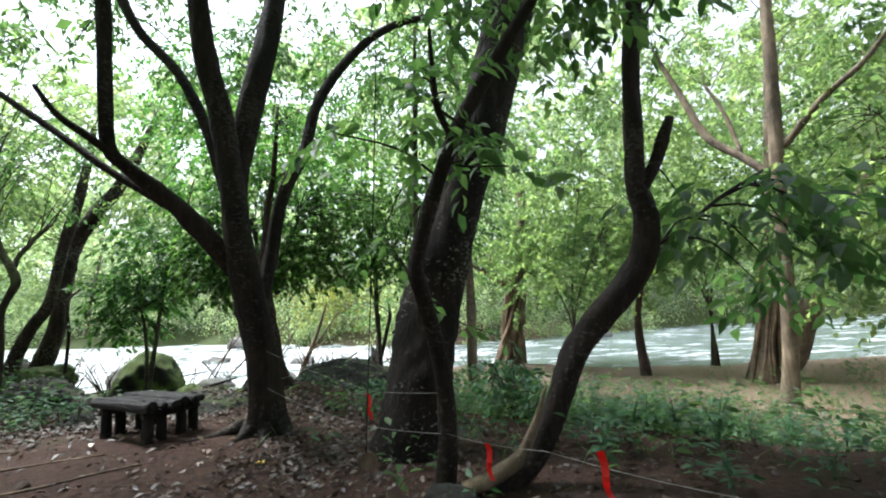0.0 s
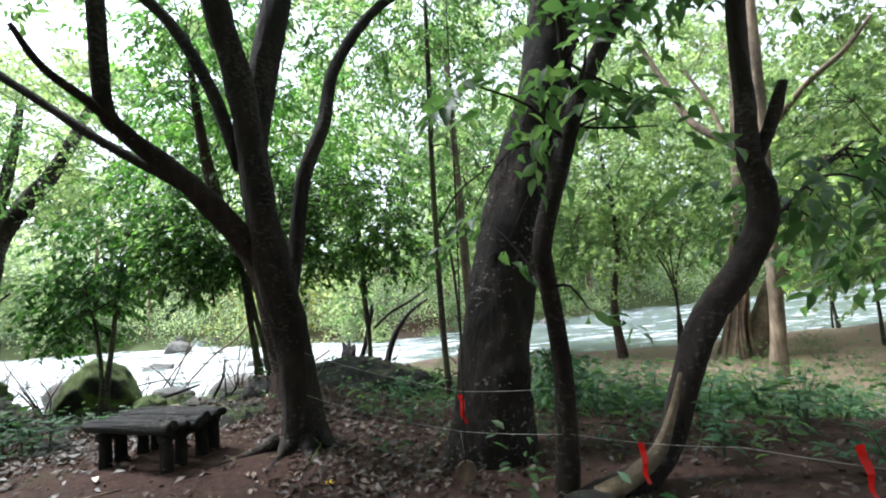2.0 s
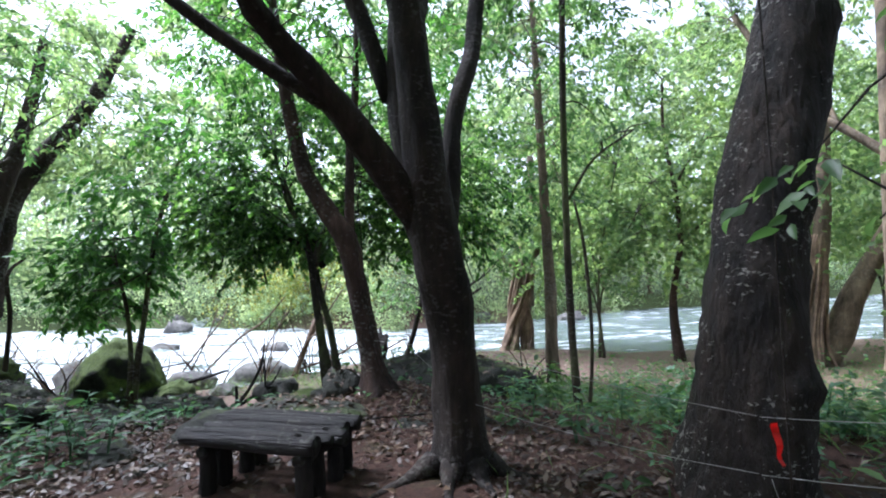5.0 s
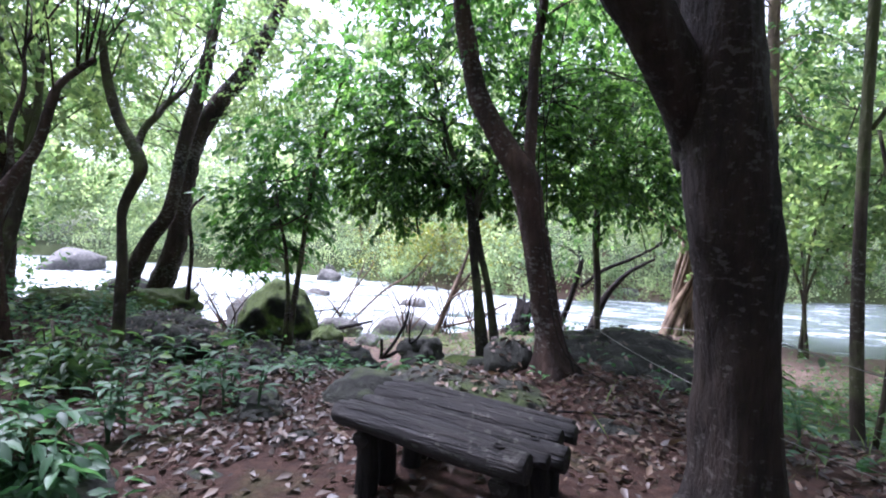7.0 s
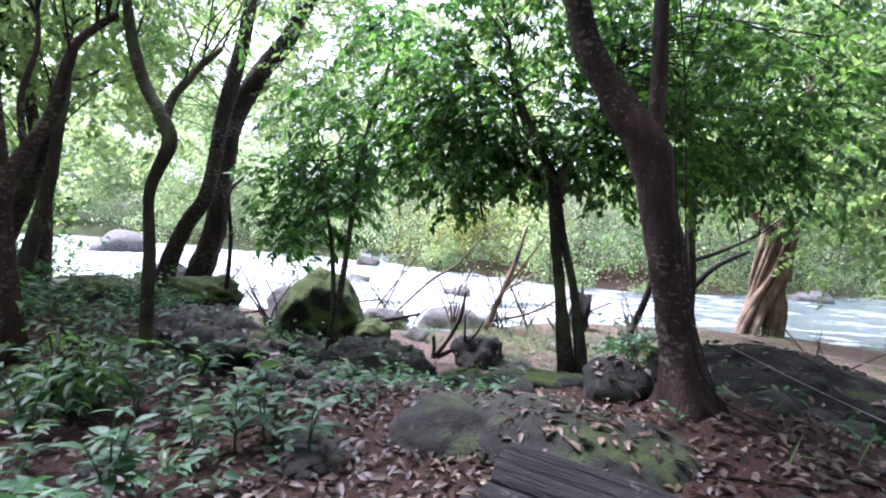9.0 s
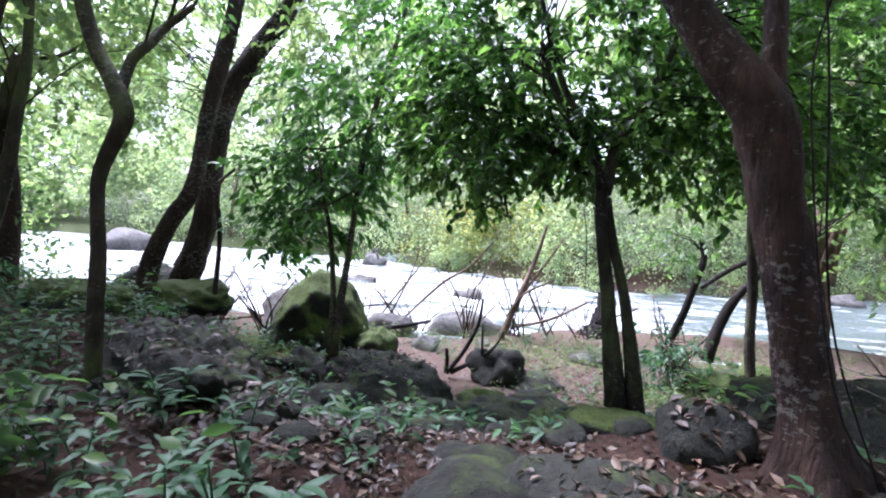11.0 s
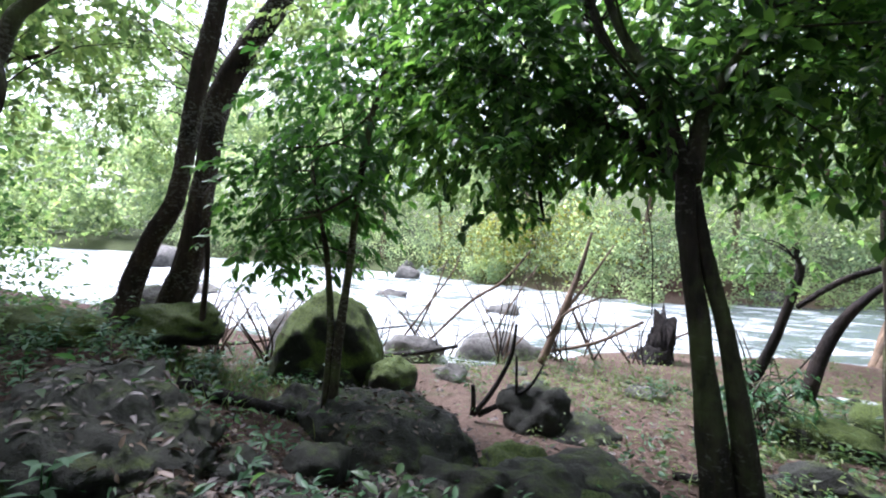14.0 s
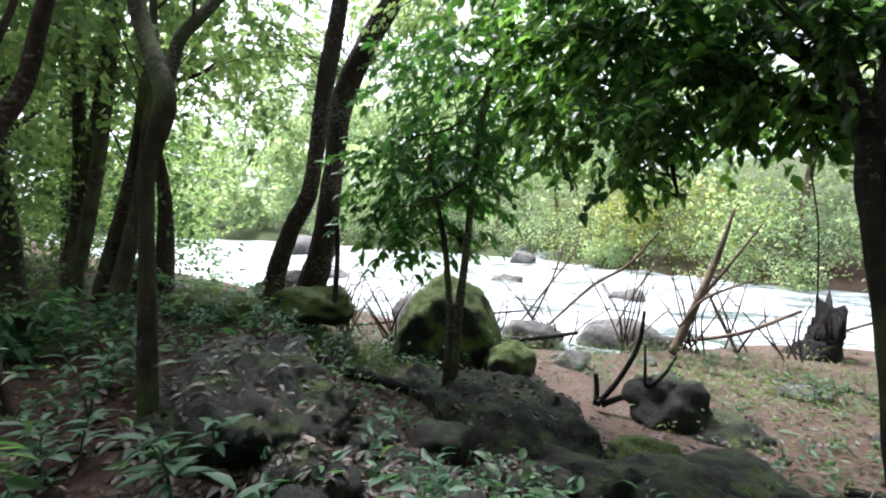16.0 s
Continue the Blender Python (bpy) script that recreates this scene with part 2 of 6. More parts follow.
SOIL = soil_material()
ROCK = rock_material("dark_mossy_rock", 0.13)
ROCK_MOSSY = rock_material("moss_covered_rock", 0.50)
ROCK_UPRIGHT = rock_material("mossy_shouldered_rock", 0.53, fresh=(0.135, 0.19, 0.03))
ROCK_HALF = rock_material("half_mossy_rock", 0.10)
ROCK_WET = rock_material("bare_river_rock", 0.05, (0.05, 0.048, 0.045), (0.22, 0.21, 0.19))
ROCK_BARE = rock_material("bare_dark_rock", -0.3)
WATER = water_material()


def plain(name, colour, rough=0.6):
    m, n, l, s = material(name)
    t = noise_tex(n, l, 8, 4)
    r = ramp(n, [(0.3, tuple(v * 0.75 for v in colour)), (0.7, colour)])
    l.new(t.outputs[0], r.inputs[0])
    l.new(r.outputs[0], s.inputs["Base Color"])
    s.inputs["Roughness"].default_value = rough
    return m


RIBBON = plain("red_plastic_ribbon", (0.85, 0.03, 0.02), 0.4)
WIRE = plain("dull_wire", (0.22, 0.21, 0.19), 0.5)
YELLOW = plain("yellow_petal", (0.85, 0.60, 0.02), 0.5)
WHITE = plain("pale_dry_leaf", (0.65, 0.58, 0.48), 0.6)

# ---- mesh helpers ----
rng = np.random.default_rng(7)


def mesh_of(name, verts, faces, mat, smooth=True):
    """A mesh from arrays: verts (n, 3) and faces (m, k), k the same for all."""
    verts, faces = np.asarray(verts, np.float32), np.asarray(faces, np.int32)
    me = bpy.data.meshes.new(name)
    me.vertices.add(len(verts))
    me.vertices.foreach_set("co", verts.ravel())
    k = faces.shape[1]
    me.loops.add(faces.size)
    me.loops.foreach_set("vertex_index", faces.ravel())
    me.polygons.add(len(faces))
    me.polygons.foreach_set("loop_start", np.arange(0, faces.size, k, dtype=np.int32))
    me.polygons.foreach_set("use_smooth", np.full(len(faces), smooth))
    me.update(calc_edges=True)
    me.materials.append(mat)
    return me


def part_of(name, me, parent=None, label=""):
    ob = new(name, me)
    if parent:
        ob.parent = parent
    if label:
        ob["label"] = label
    return ob


def thing(name, label, category, group="", kind="", at=(0, 0, 0)):
    ob = new(name)
    ob.location = at
    ob.empty_display_size = 0.1
    return tagged(ob, label, category, group, kind)


def spline(rows, steps):
    """Catmull-Rom through rows of (x, y, z, r)."""
    p = np.array(rows, float)
    p = np.vstack([2 * p[0] - p[1], p, 2 * p[-1] - p[-2]])
    out = []
    for i in range(1, len(p) - 2):
        for u in np.linspace(0, 1, steps, endpoint=False):
            a, b, c, d = p[i - 1], p[i], p[i + 1], p[i + 2]
            out.append(0.5 * (2 * b + (c - a) * u + (2 * a - 5 * b + 4 * c - d) * u * u + (3 * b - a - 3 * c + d) * u ** 3))
    out.append(p[-2])
    out = np.array(out)
    out[:, 3] = np.maximum(out[:, 3], 0.002)
    return out


def tube(rows, segs=12, steps=5, rough=0.10, knots=0.0, flute=0.0):
    """Vertices and quads of a round limb with an uneven surface; flute: buttressed foot."""
    c = spline(rows, steps)
    n = len(c)
    tang = np.gradient(c[:, :3], axis=0)
    tang /= np.linalg.norm(tang, axis=1)[:, None] + 1e-9
    ref = np.array([0.3, 0.9, 0.1])
    side = np.cross(tang, ref)
    side /= np.linalg.norm(side, axis=1)[:, None] + 1e-9
    other = np.cross(tang, side)
    ang = np.linspace(0, 2 * np.pi, segs, endpoint=False)
    ph = rng.uniform(0, 6.28, 6)
    s = np.arange(n)[:, None] / steps
    lump = 1 + rough * (np.sin(2 * ang + ph[0] + s * 1.3) * 0.5 + np.sin(3 * ang + ph[1] - s * 2.1) * 0.4 + np.sin(5 * ang + ph[2] + s * 3.3) * 0.35 + rng.normal(0, 0.25, (n, segs)))
    lump += knots * np.maximum(0, np.sin(s * 2.7 + ph[3]) * np.sin(ang + ph[4])) ** 6
    if flute:
        lump += flute * np.exp(-s / 0.8) * np.maximum(0, np.sin(5 * ang + ph[5])) * 1.0
    ring = c[:, None, :3] + (c[:, 3, None] * lump)[:, :, None] * (np.cos(ang)[None, :, None] * side[:, None] + np.sin(ang)[None, :, None] * other[:, None])
    v = ring.reshape(-1, 3)
    i, j = np.meshgrid(np.arange(n - 1), np.arange(segs), indexing="ij")
    a, b = i * segs + j, i * segs + (j + 1) % segs
    f = np.stack([a, b, b + segs, a + segs], -1).reshape(-1, 4)
    # end caps as fans of slim quads
    v = np.vstack([v, c[0, :3], c[-1, :3]])
    k = np.arange(segs)
    lo = np.stack([(k + 1) % segs, k, np.full(segs, len(v) - 2), np.full(segs, len(v) - 2)], -1)
    hi = np.stack([k, (k + 1) % segs], -1) + (n - 1) * segs
    tri0, tri1 = lo[:, :3], np.column_stack([hi, np.full(segs, len(v) - 1)])
    quads = np.vstack([np.column_stack([f[:, 0], f[:, 1], f[:, 2]]), np.column_stack([f[:, 0], f[:, 2], f[:, 3]]), tri0, tri1])
    return v, quads


def joined(pieces):
    vs, fs, k = [], [], 0
    for v, f in pieces:
        vs.append(v)
        fs.append(f + k)
        k += len(v)
    return np.vstack(vs), np.vstack(fs)


def leaf_arrays(at, way, length, ratio, droop=0.25, fine=True):
    """One folded, drooping leaf at each place; fine: with a rounded blade."""
    n = len(at)
    way = way / (np.linalg.norm(way, axis=1)[:, None] + 1e-9)
    up = np.array([0, 0, 1.0]) + rng.normal(0, 0.45, (n, 3))
    side = np.cross(way, up)
    side /= np.linalg.norm(side, axis=1)[:, None] + 1e-9
    nor = np.cross(side, way)
    L = np.broadcast_to(np.asarray(length, float), (n,))[:, None]
    W = L * ratio * 0.5
    bend = L * droop * rng.uniform(0.3, 1.3, (n, 1))
    if not fine:
        mid, tip = at + way * L * 0.45 - nor * bend * 0.15, at + way * L - nor * bend
        s1, fold = side * W, nor * W * 0.4
        b = np.arange(n)[:, None] * 5
        return (np.stack([at, mid - s1 + fold, mid, mid + s1 + fold, tip], 1).reshape(-1, 3),
                np.stack([b + [0, 2, 1], b + [0, 3, 2], b + [1, 2, 4], b + [2, 3, 4]], 1).reshape(-1, 3))
    m1, m2 = at + way * L * 0.32 - nor * bend * 0.05, at + way * L * 0.68 - nor * bend * 0.4
    tip = at + way * L - nor * bend
    s1, s2, fold = side * W, side * W * 0.78, nor * W * 0.4
    v = np.stack([at, m1 - s1 + fold, m1, m1 + s1 + fold, m2 - s2 + fold, m2, m2 + s2 + fold, tip], 1).reshape(-1, 3)
    b = np.arange(n)[:, None] * 8
    f = np.stack([b + [0, 2, 1], b + [0, 3, 2], b + [1, 2, 5], b + [1, 5, 4], b + [2, 3, 6], b + [2, 6, 5], b + [4, 5, 7], b + [5, 6, 7]], 1).reshape(-1, 3)
    return v, f


def simple_leaves(at, size):
    """One bent kite of two faces at each place, turned at random."""
    n = len(at)
    a = rng.normal(0, 1, (n, 3))
    a[:, 2] -= 0.35
    a /= np.linalg.norm(a, axis=1)[:, None]
    b = np.cross(a, rng.normal(0, 1, (n, 3)))
    b /= np.linalg.norm(b, axis=1)[:, None]
    c = np.cross(a, b)
    L = np.broadcast_to(np.asarray(size, float), (n,))[:, None]
    v = np.stack([at - a * L * 0.5, at + b * L * 0.27 + c * L * 0.06, at + a * L * 0.5, at - b * L * 0.27 + c * L * 0.06], 1).reshape(-1, 3)
    k = np.arange(n)[:, None] * 4
    f = np.stack([k + [0, 1, 2], k + [0, 2, 3]], 1).reshape(-1, 3)
    return v, f


def ball_points(n, centre, radii, hollow=0.35):
    d = rng.normal(0, 1, (n, 3))
    d /= np.linalg.norm(d, axis=1)[:, None]
    r = hollow + (1 - hollow) * rng.uniform(0, 1, (n, 1)) ** 0.5
    # uneven outline
    w = 1 + 0.22 * np.sin(d[:, :1] * 5 + centre[0]) + 0.2 * np.sin(d[:, 1:2] * 6 + centre[1]) + 0.15 * np.sin(d[:, 2:] * 7)
    return np.array(centre) + d * r * w * np.array(radii)


def crown(parent, blobs, mat, size=0.10, per=16, ratio=0.42, reach=0.45, limbs=None, bark_mat=None, label="", plain_leaves=False):
    """Foliage of a tree: sprays of leaves on twigs, spread through uneven blobs (x, y, z, rx, ry, rz, sprays)."""
    at, way, twigs = [], [], []
    stems = np.vstack([spline(l, 4)[:, :3] for l in limbs]) if limbs else None
    for (x, y, z, rx, ry, rz, sprays) in blobs:
        cs = ball_points(sprays, (x, y, z), (rx, ry, rz))
        u = (cs - np.array((x, y, z))) / np.array((rx, ry, rz)) + rng.normal(0, 0.5, cs.shape)
        u[:, 2] = u[:, 2] * 0.35 - 0.25
        u /= np.linalg.norm(u, axis=1)[:, None]
        for c, d in zip(cs, u):
            s = np.linspace(0, 1, per) + rng.uniform(-0.04, 0.04, per)
            pos = c + d * (s * reach)[:, None]
            pos[:, 2] -= 0.25 * reach * s ** 2
            side = np.cross(d, (0, 0, 1.0))
            sg = np.where(np.arange(per) % 2, 1.0, -1.0)[:, None]
            at.append(pos + rng.normal(0, 0.02, pos.shape))
            way.append(d * 0.7 + side * sg + rng.normal(0, 0.3, pos.shape) + np.array((0, 0, -0.35)))
            tip = c + d * reach
            tip[2] -= 0.25 * reach
            if not plain_leaves and len(twigs) % 2 == 0 or not twigs:
                twigs.append(tube([(*c, 0.005), (*((c + tip) / 2 + (0, 0, 0.02)), 0.004), (*tip, 0.002)], 3, 1, 0.0))
        if stems is not None:
            pick = cs[rng.permutation(len(cs))[: max(4, sprays // 9)]]
            for c in pick:
                k = np.argmin(np.linalg.norm(stems - c, axis=1) + rng.uniform(0, 2.2, len(stems)))
                s0 = stems[k]
                m1 = s0 * 0.6 + c * 0.4 + (0, 0, 0.12 * np.linalg.norm(c - s0)) + rng.normal(0, 0.06, 3)
                twigs.append(tube([(*s0, 0.013), (*m1, 0.010), (*c, 0.005)], 4, 3, 0.05))
    at, way = np.vstack(at), np.vstack(way)
    if plain_leaves:
        v, f = simple_leaves(at, size * rng.uniform(0.7, 1.3, len(at)))
    else:
        v, f = leaf_arrays(at, way, size * rng.uniform(0.6, 1.25, len(at)), ratio)
    ob = part_of("crown", mesh_of("crown", v, f, mat), parent, label)
    ob["kind"] = "stuff"
    tw = part_of("twig_growth", mesh_of("twig_growth", *joined(twigs), bark_mat or BARK_DARK), parent)
    tw["kind"] = "stuff"
    return ob


def tree(label, limbs, mat, blobs=(), leaf_mat=None, size=0.10, per=16, segs=16, flute=0.0, group="", name="tree", ratio=0.42, reach=0.45, rough=0.09, knots=0.15, plain_leaves=False):
    """A tree of several limbs: the first is the trunk, the others branch from it."""
    root = thing(name, label, "tree", group)
    for i, rows in enumerate(limbs):
        v, f = tube(rows, segs if i == 0 else max(8, segs - 4), 6, rough, knots, flute if i == 0 else 0)
        part_of("trunk" if i == 0 else "limb", mesh_of("limb", v, f, mat), root)
    if blobs:
        crown(root, blobs, leaf_mat, size, per, ratio, reach, limbs, mat, "", plain_leaves)
    return root

# ---- the ground and the river ----
WATER_LEVEL = -1.22
_k = [(rng.normal(0, 1, 2), rng.uniform(0, 6.28)) for _ in range(40)]


def bumps(x, y, scale, first, count):
    out = 0
    for (kx, ky), ph in _k[first:first + count]:
        out = out + np.sin((kx * x + ky * y) / scale + ph)
    return out / count


def near_bank(x):
    return np.interp(x, [-30, -16, -11, -8.8, -6.6, -4.4, -2.6, 0, 3, 6, 9], [18.8, 18.4, 17.2, 16.9, 17.9, 20.2, 21.2, 21.5, 21.8, 19.4, 18.8]) + 0.15 * np.sin(x * 1.7 + 1) + 0.012 * np.maximum(0, -x - 16) ** 1.6


def far_bank(x):
    return np.interp(x, [-60, -20, -10, -6, -2, 2, 9, 20, 60], [52, 43, 37.5, 34.5, 32.3, 32.8, 36.5, 40, 46]) + 0.5 * np.sin(x * 0.7)


def smooth(a, b, v):
    u = np.clip((v - a) / (b - a), 0, 1)
    return u * u * (3 - 2 * u)


def ground_z(x, y):
    x, y = np.asarray(x, float), np.asarray(y, float)
    brow = np.interp(x, [-30, -12, -9.5, -8, -6.5, -4.5, -3, 0, 4, 9, 30], [13, 11.6, 9.7, 8.9, 8.0, 8.4, 9.2, 6.6, 4.2, 4.0, 6])
    z = -0.98 * smooth(0, 3.4, y - brow) - 0.12 * smooth(4, 9, y - brow)
    z = z + 0.14 * smooth(7.0, 10.5, -x) * smooth(4, 8, y)
    z = z + 0.22 * np.exp(-((x + 2.7) ** 2 / 1.6 + (y - 8.6) ** 2 / 1.2))
    z = z + 0.12 * np.exp(-((x + 3.5) ** 2 / 3.5 + (y - 6.0) ** 2 / 2.2))
    z = z + 0.5 * bumps(x, y, 0.9, 0, 12) * 0.16 + bumps(x, y, 0.3, 12, 14) * 0.03
    nb, fb = near_bank(x), far_bank(x)
    z = np.where(y > nb - 1.5, z - 1.1 * smooth(-1.5, 1.5, y - nb), z)
    rise = 1.9 * smooth(-0.8, 1.2, y - fb) + 0.16 * np.maximum(0, y - fb - 1) + 0.0006 * np.maximum(0, y - fb - 1) ** 2
    z = z + np.where(y > fb - 0.8, rise, 0) + 0.35 * bumps(x, y, 2.5, 26, 12) * smooth(0, 4, y - fb)
    z = z + 0.05 * np.maximum(0, -x - 14) * smooth(14, 20, -x) * (y < nb) * 0.5
    return np.where(y > 100, np.minimum(z, 14), z)


def grid_axis(lo, hi, step, far, grow):
    a = list(np.arange(lo, hi, step))
    s, p = step, a[-1]
    while p < far[1]:
        s *= grow
        p += s
        a.append(p)
    s, p = step, a[0]
    left = []
    while p > far[0]:
        s *= grow
        p -= s
        left.append(p)
    return np.array(left[::-1] + a)


def sheet(gx, gy, fz):
    X, Y = np.meshgrid(gx, gy)
    v = np.stack([X, Y, fz(X, Y)], -1).reshape(-1, 3)
    nx, ny = len(gx), len(gy)
    i, j = np.meshgrid(np.arange(ny - 1), np.arange(nx - 1), indexing="ij")
    a = (i * nx + j).ravel()
    return v, np.stack([a, a + 1, a + nx + 1, a + nx], -1)


gv, gf = sheet(grid_axis(-14, 9, 0.13, (-600, 600), 1.16), grid_axis(-1, 20, 0.13, (-300, 700), 1.12), ground_z)
ground = tagged(new("ground", mesh_of("ground", gv, gf, SOIL)), "red-brown forest soil sloping to a sandy river shore", "ground", kind="structure")


def water_z(x, y):
    storm = np.interp(x, [-60, -4, 6, 60], [1, 1, 0.55, 0.5])
    w = bumps(x, y * 1.6, 0.55, 0, 14) * 0.22 + bumps(x * 0.6, y * 1.4, 0.22, 14, 14) * 0.10
    return WATER_LEVEL + storm * w + 0.006 * np.maximum(0, -x - 4)


wv, wf = sheet(grid_axis(-30, 22, 0.26, (-260, 260), 1.10), grid_axis(17, 42, 0.22, (16.5, 120), 1.2), water_z)
tagged(new("water", mesh_of("water", wv, wf, WATER)), "fast white foaming river water with grey-blue calmer stretches", "river", kind="structure")


leafy_rocks = []


def boulder(x, y, z, rx, ry, rz, mat, label, seed, turn=0, name="boulder", rough=0.27, sub=4, cuts=9, hollow=None, taper=0.0):
    """An uneven rock, flattened where planes split it off."""
    bm = bmesh.new()
    sub = min(sub, 3) if max(rx, ry) < 0.36 or y > 14.5 else sub
    bmesh.ops.create_icosphere(bm, subdivisions=sub, radius=1)
    r = np.random.default_rng(seed)
    planes = [(Vector(r.normal(0, 1, 3)).normalized(), r.uniform(0.62, 0.9)) for _ in range(cuts)]
    off = Vector(r.uniform(-50, 50, 3))
    for v in bm.verts:
        p = v.co.normalized()
        for n, d in planes:
            k = p.dot(n)
            if k > d:
                p = p - n * (k - d) * 0.85
        s = noise.fractal(p * 1.4 + off, 0.9, 2.1, 4) * rough + noise.noise(p * 5 + off) * rough * 0.3 + noise.noise(p * 13 + off) * rough * 0.13
        if hollow:
            k = (p.normalized().dot(Vector(hollow)) + noise.noise(p * 2.5 + off) * 0.12 - 0.52) / 0.2
            s -= 0.3 * min(1.0, max(0.0, k))
        v.co = p * (1 + s)
        wide = 1 - taper * v.co.z
        v.co = Vector((v.co.x * rx * wide, v.co.y * ry * wide, v.co.z * rz))
    for f in bm.faces:
        f.smooth = True
    me = bpy.data.meshes.new(name)
    bm.to_mesh(me)
    bm.free()
    me.materials.append(mat)
    ob = new(name, me)
    ob.matrix_world = pose(x, y, z, 0, 0, turn)
    if "leaves" in label or "slab" in label or "reddish tree" in label:
        leafy_rocks.append(ob)
    return tagged(ob, label, "rock")


boulder(-8.9, 13.95, -0.62, 1.02, 0.98, 1.25, ROCK_UPRIGHT, "large upright boulder with bright green moss on its shoulders", 35, 0, rough=0.13, sub=5, cuts=4, hollow=(0.42, -0.86, -0.28), taper=0.22)
boulder(-7.75, 13.85, -0.85, 0.5, 0.5, 0.5, ROCK_MOSSY, "mossy rock leaning against the upright boulder", 4)
boulder(-6.85, 11.9, -1.08, 1.5, 0.95, 0.72, ROCK, "broad low dark boulder strewn with fallen leaves", 5, -25, rough=0.2, sub=5, cuts=5)
boulder(-8.35, 12.3, -0.85, 0.42, 0.4, 0.42, ROCK, "small dark mossy rock beside the broad boulder", 6)
boulder(-5.2, 13.3, -0.92, 0.52, 0.42, 0.52, ROCK, "dark angular rock on the sandy shore", 7, 10, rough=0.3)
boulder(-4.6, 13.3, -1.05, 0.5, 0.45, 0.26, ROCK, "low mossy rock on the sandy shore", 8)
boulder(-5.0, 11.2, -0.9, 0.62, 0.5, 0.36, ROCK, "low dark rock below the small twin-trunked tree", 9)
boulder(-5.6, 11.0, -0.85, 0.55, 0.45, 0.34, ROCK, "dark mossy rock beside the broad boulder", 90, 15)
boulder(-5.35, 12.0, -0.98, 0.42, 0.36, 0.28, ROCK_MOSSY, "rounded mossy rock on the sand", 91, 70)
boulder(-4.5, 11.75, -0.98, 0.62, 0.44, 0.36, ROCK, "dark mossy rock at the edge of the sand", 92, -10)
boulder(-4.15, 11.1, -0.9, 0.4, 0.36, 0.4, ROCK, "dark rock below the small twin-trunked tree", 93, 50)
boulder(-6.0, 10.35, -0.72, 0.42, 0.34, 0.26, ROCK, "dark rock under fallen leaves on the slope", 94, 30)
boulder(-6.95, 10.6, -0.62, 0.34, 0.3, 0.24, ROCK, "small dark rock on the littered slope", 95, 80)
boulder(-2.75, 13.3, -1.05, 0.26, 0.22, 0.2, ROCK_MOSSY, "round green mossy stone on the shore", 96)
boulder(-2.3, 13.5, -1.05, 0.24, 0.22, 0.19, ROCK_MOSSY, "round green mossy stone on the shore", 97)
boulder(-2.9, 13.9, -1.05, 0.3, 0.24, 0.2, ROCK, "dark round stone on the shore", 98)
boulder(-4.4, 10.6, -0.75, 0.42, 0.4, 0.34, ROCK_MOSSY, "mossy rock close to the twin-trunked tree", 39)
boulder(-4.25, 9.1, -0.25, 0.42, 0.34, 0.30, ROCK, "reddish dark rock below the bench", 40, 40)
boulder(-3.85, 7.8, 0.02, 0.85, 0.72, 0.32, ROCK_HALF, "broad dark mossy slab behind the log bench", 60, -25, rough=0.12, sub=5, cuts=4)
boulder(-4.75, 7.65, 0.0, 0.5, 0.58, 0.27, ROCK_HALF, "bare brown rock behind the log bench", 61, 10, rough=0.16)
boulder(-5.45, 7.05, 0.0, 0.28, 0.22, 0.14, ROCK_BARE, "low bare rock among herbs", 62, 70)
boulder(-4.9, 6.6, 0.0, 0.26, 0.2, 0.12, ROCK_BARE, "small bare rock beside the bench", 63, 30)
boulder(-3.75, 9.35, -0.2, 0.62, 0.45, 0.32, ROCK_MOSSY, "flat rock with moss behind the log bench", 10)
boulder(-4.85, 8.4, -0.12, 0.55, 0.45, 0.26, ROCK, "flat dark rock behind the log bench", 11)
boulder(-3.4, 8.7, 0.12, 0.32, 0.3, 0.38, ROCK, "dark rock at the foot of the reddish tree", 12)
boulder(-1.8, 9.3, 0.1, 1.3, 0.68, 0.55, ROCK, "long dark boulder behind the reddish tree", 13, -12, rough=0.18, sub=5, cuts=6)
boulder(0.5, 5.75, -0.42, 0.72, 0.5, 0.5, ROCK, "dark rock behind the wired trees", 14)
boulder(1.6, 7.4, -0.55, 0.6, 0.4, 0.3, ROCK, "low dark rock in the undergrowth", 41)
boulder(-7.9, 9.15, -0.05, 1.2, 0.8, 0.52, ROCK_HALF, "dark moss-flecked rock strewn with fallen leaves", 15, -28, rough=0.36, sub=5, cuts=7)
boulder(-6.85, 8.7, -0.15, 0.45, 0.4, 0.3, ROCK, "dark rock under fallen leaves", 42)
boulder(-10.8, 12.4, 0.1, 0.9, 0.6, 0.4, ROCK_MOSSY, "mossy rock beside the leaning tree pair", 16)
boulder(-12.2, 13.2, 0.1, 0.8, 0.6, 0.45, ROCK, "grey rock near the water", 17)
boulder(-11.3, 10.9, 0.2, 0.8, 0.6, 0.38, ROCK_MOSSY, "green mossy rock among ferns", 43)
boulder(-9.9, 14.6, -0.5, 0.62, 0.6, 0.65, ROCK_WET, "smooth grey boulder at the shore", 18)
boulder(-6.7, 17.9, -1.15, 1.3, 0.7, 0.5, ROCK_WET, "smooth grey boulder at the water's edge", 19)
boulder(-8.4, 16.8, -1.05, 0.7, 0.5, 0.4, ROCK_WET, "small grey rock on the shore", 20)
boulder(-7.0, 15.2, -1.05, 0.36, 0.3, 0.26, ROCK_WET, "pale rock on the sand", 44)
boulder(-3.6, 15.6, -1.1, 0.34, 0.3, 0.2, ROCK_WET, "pale rock among shore grass", 45)
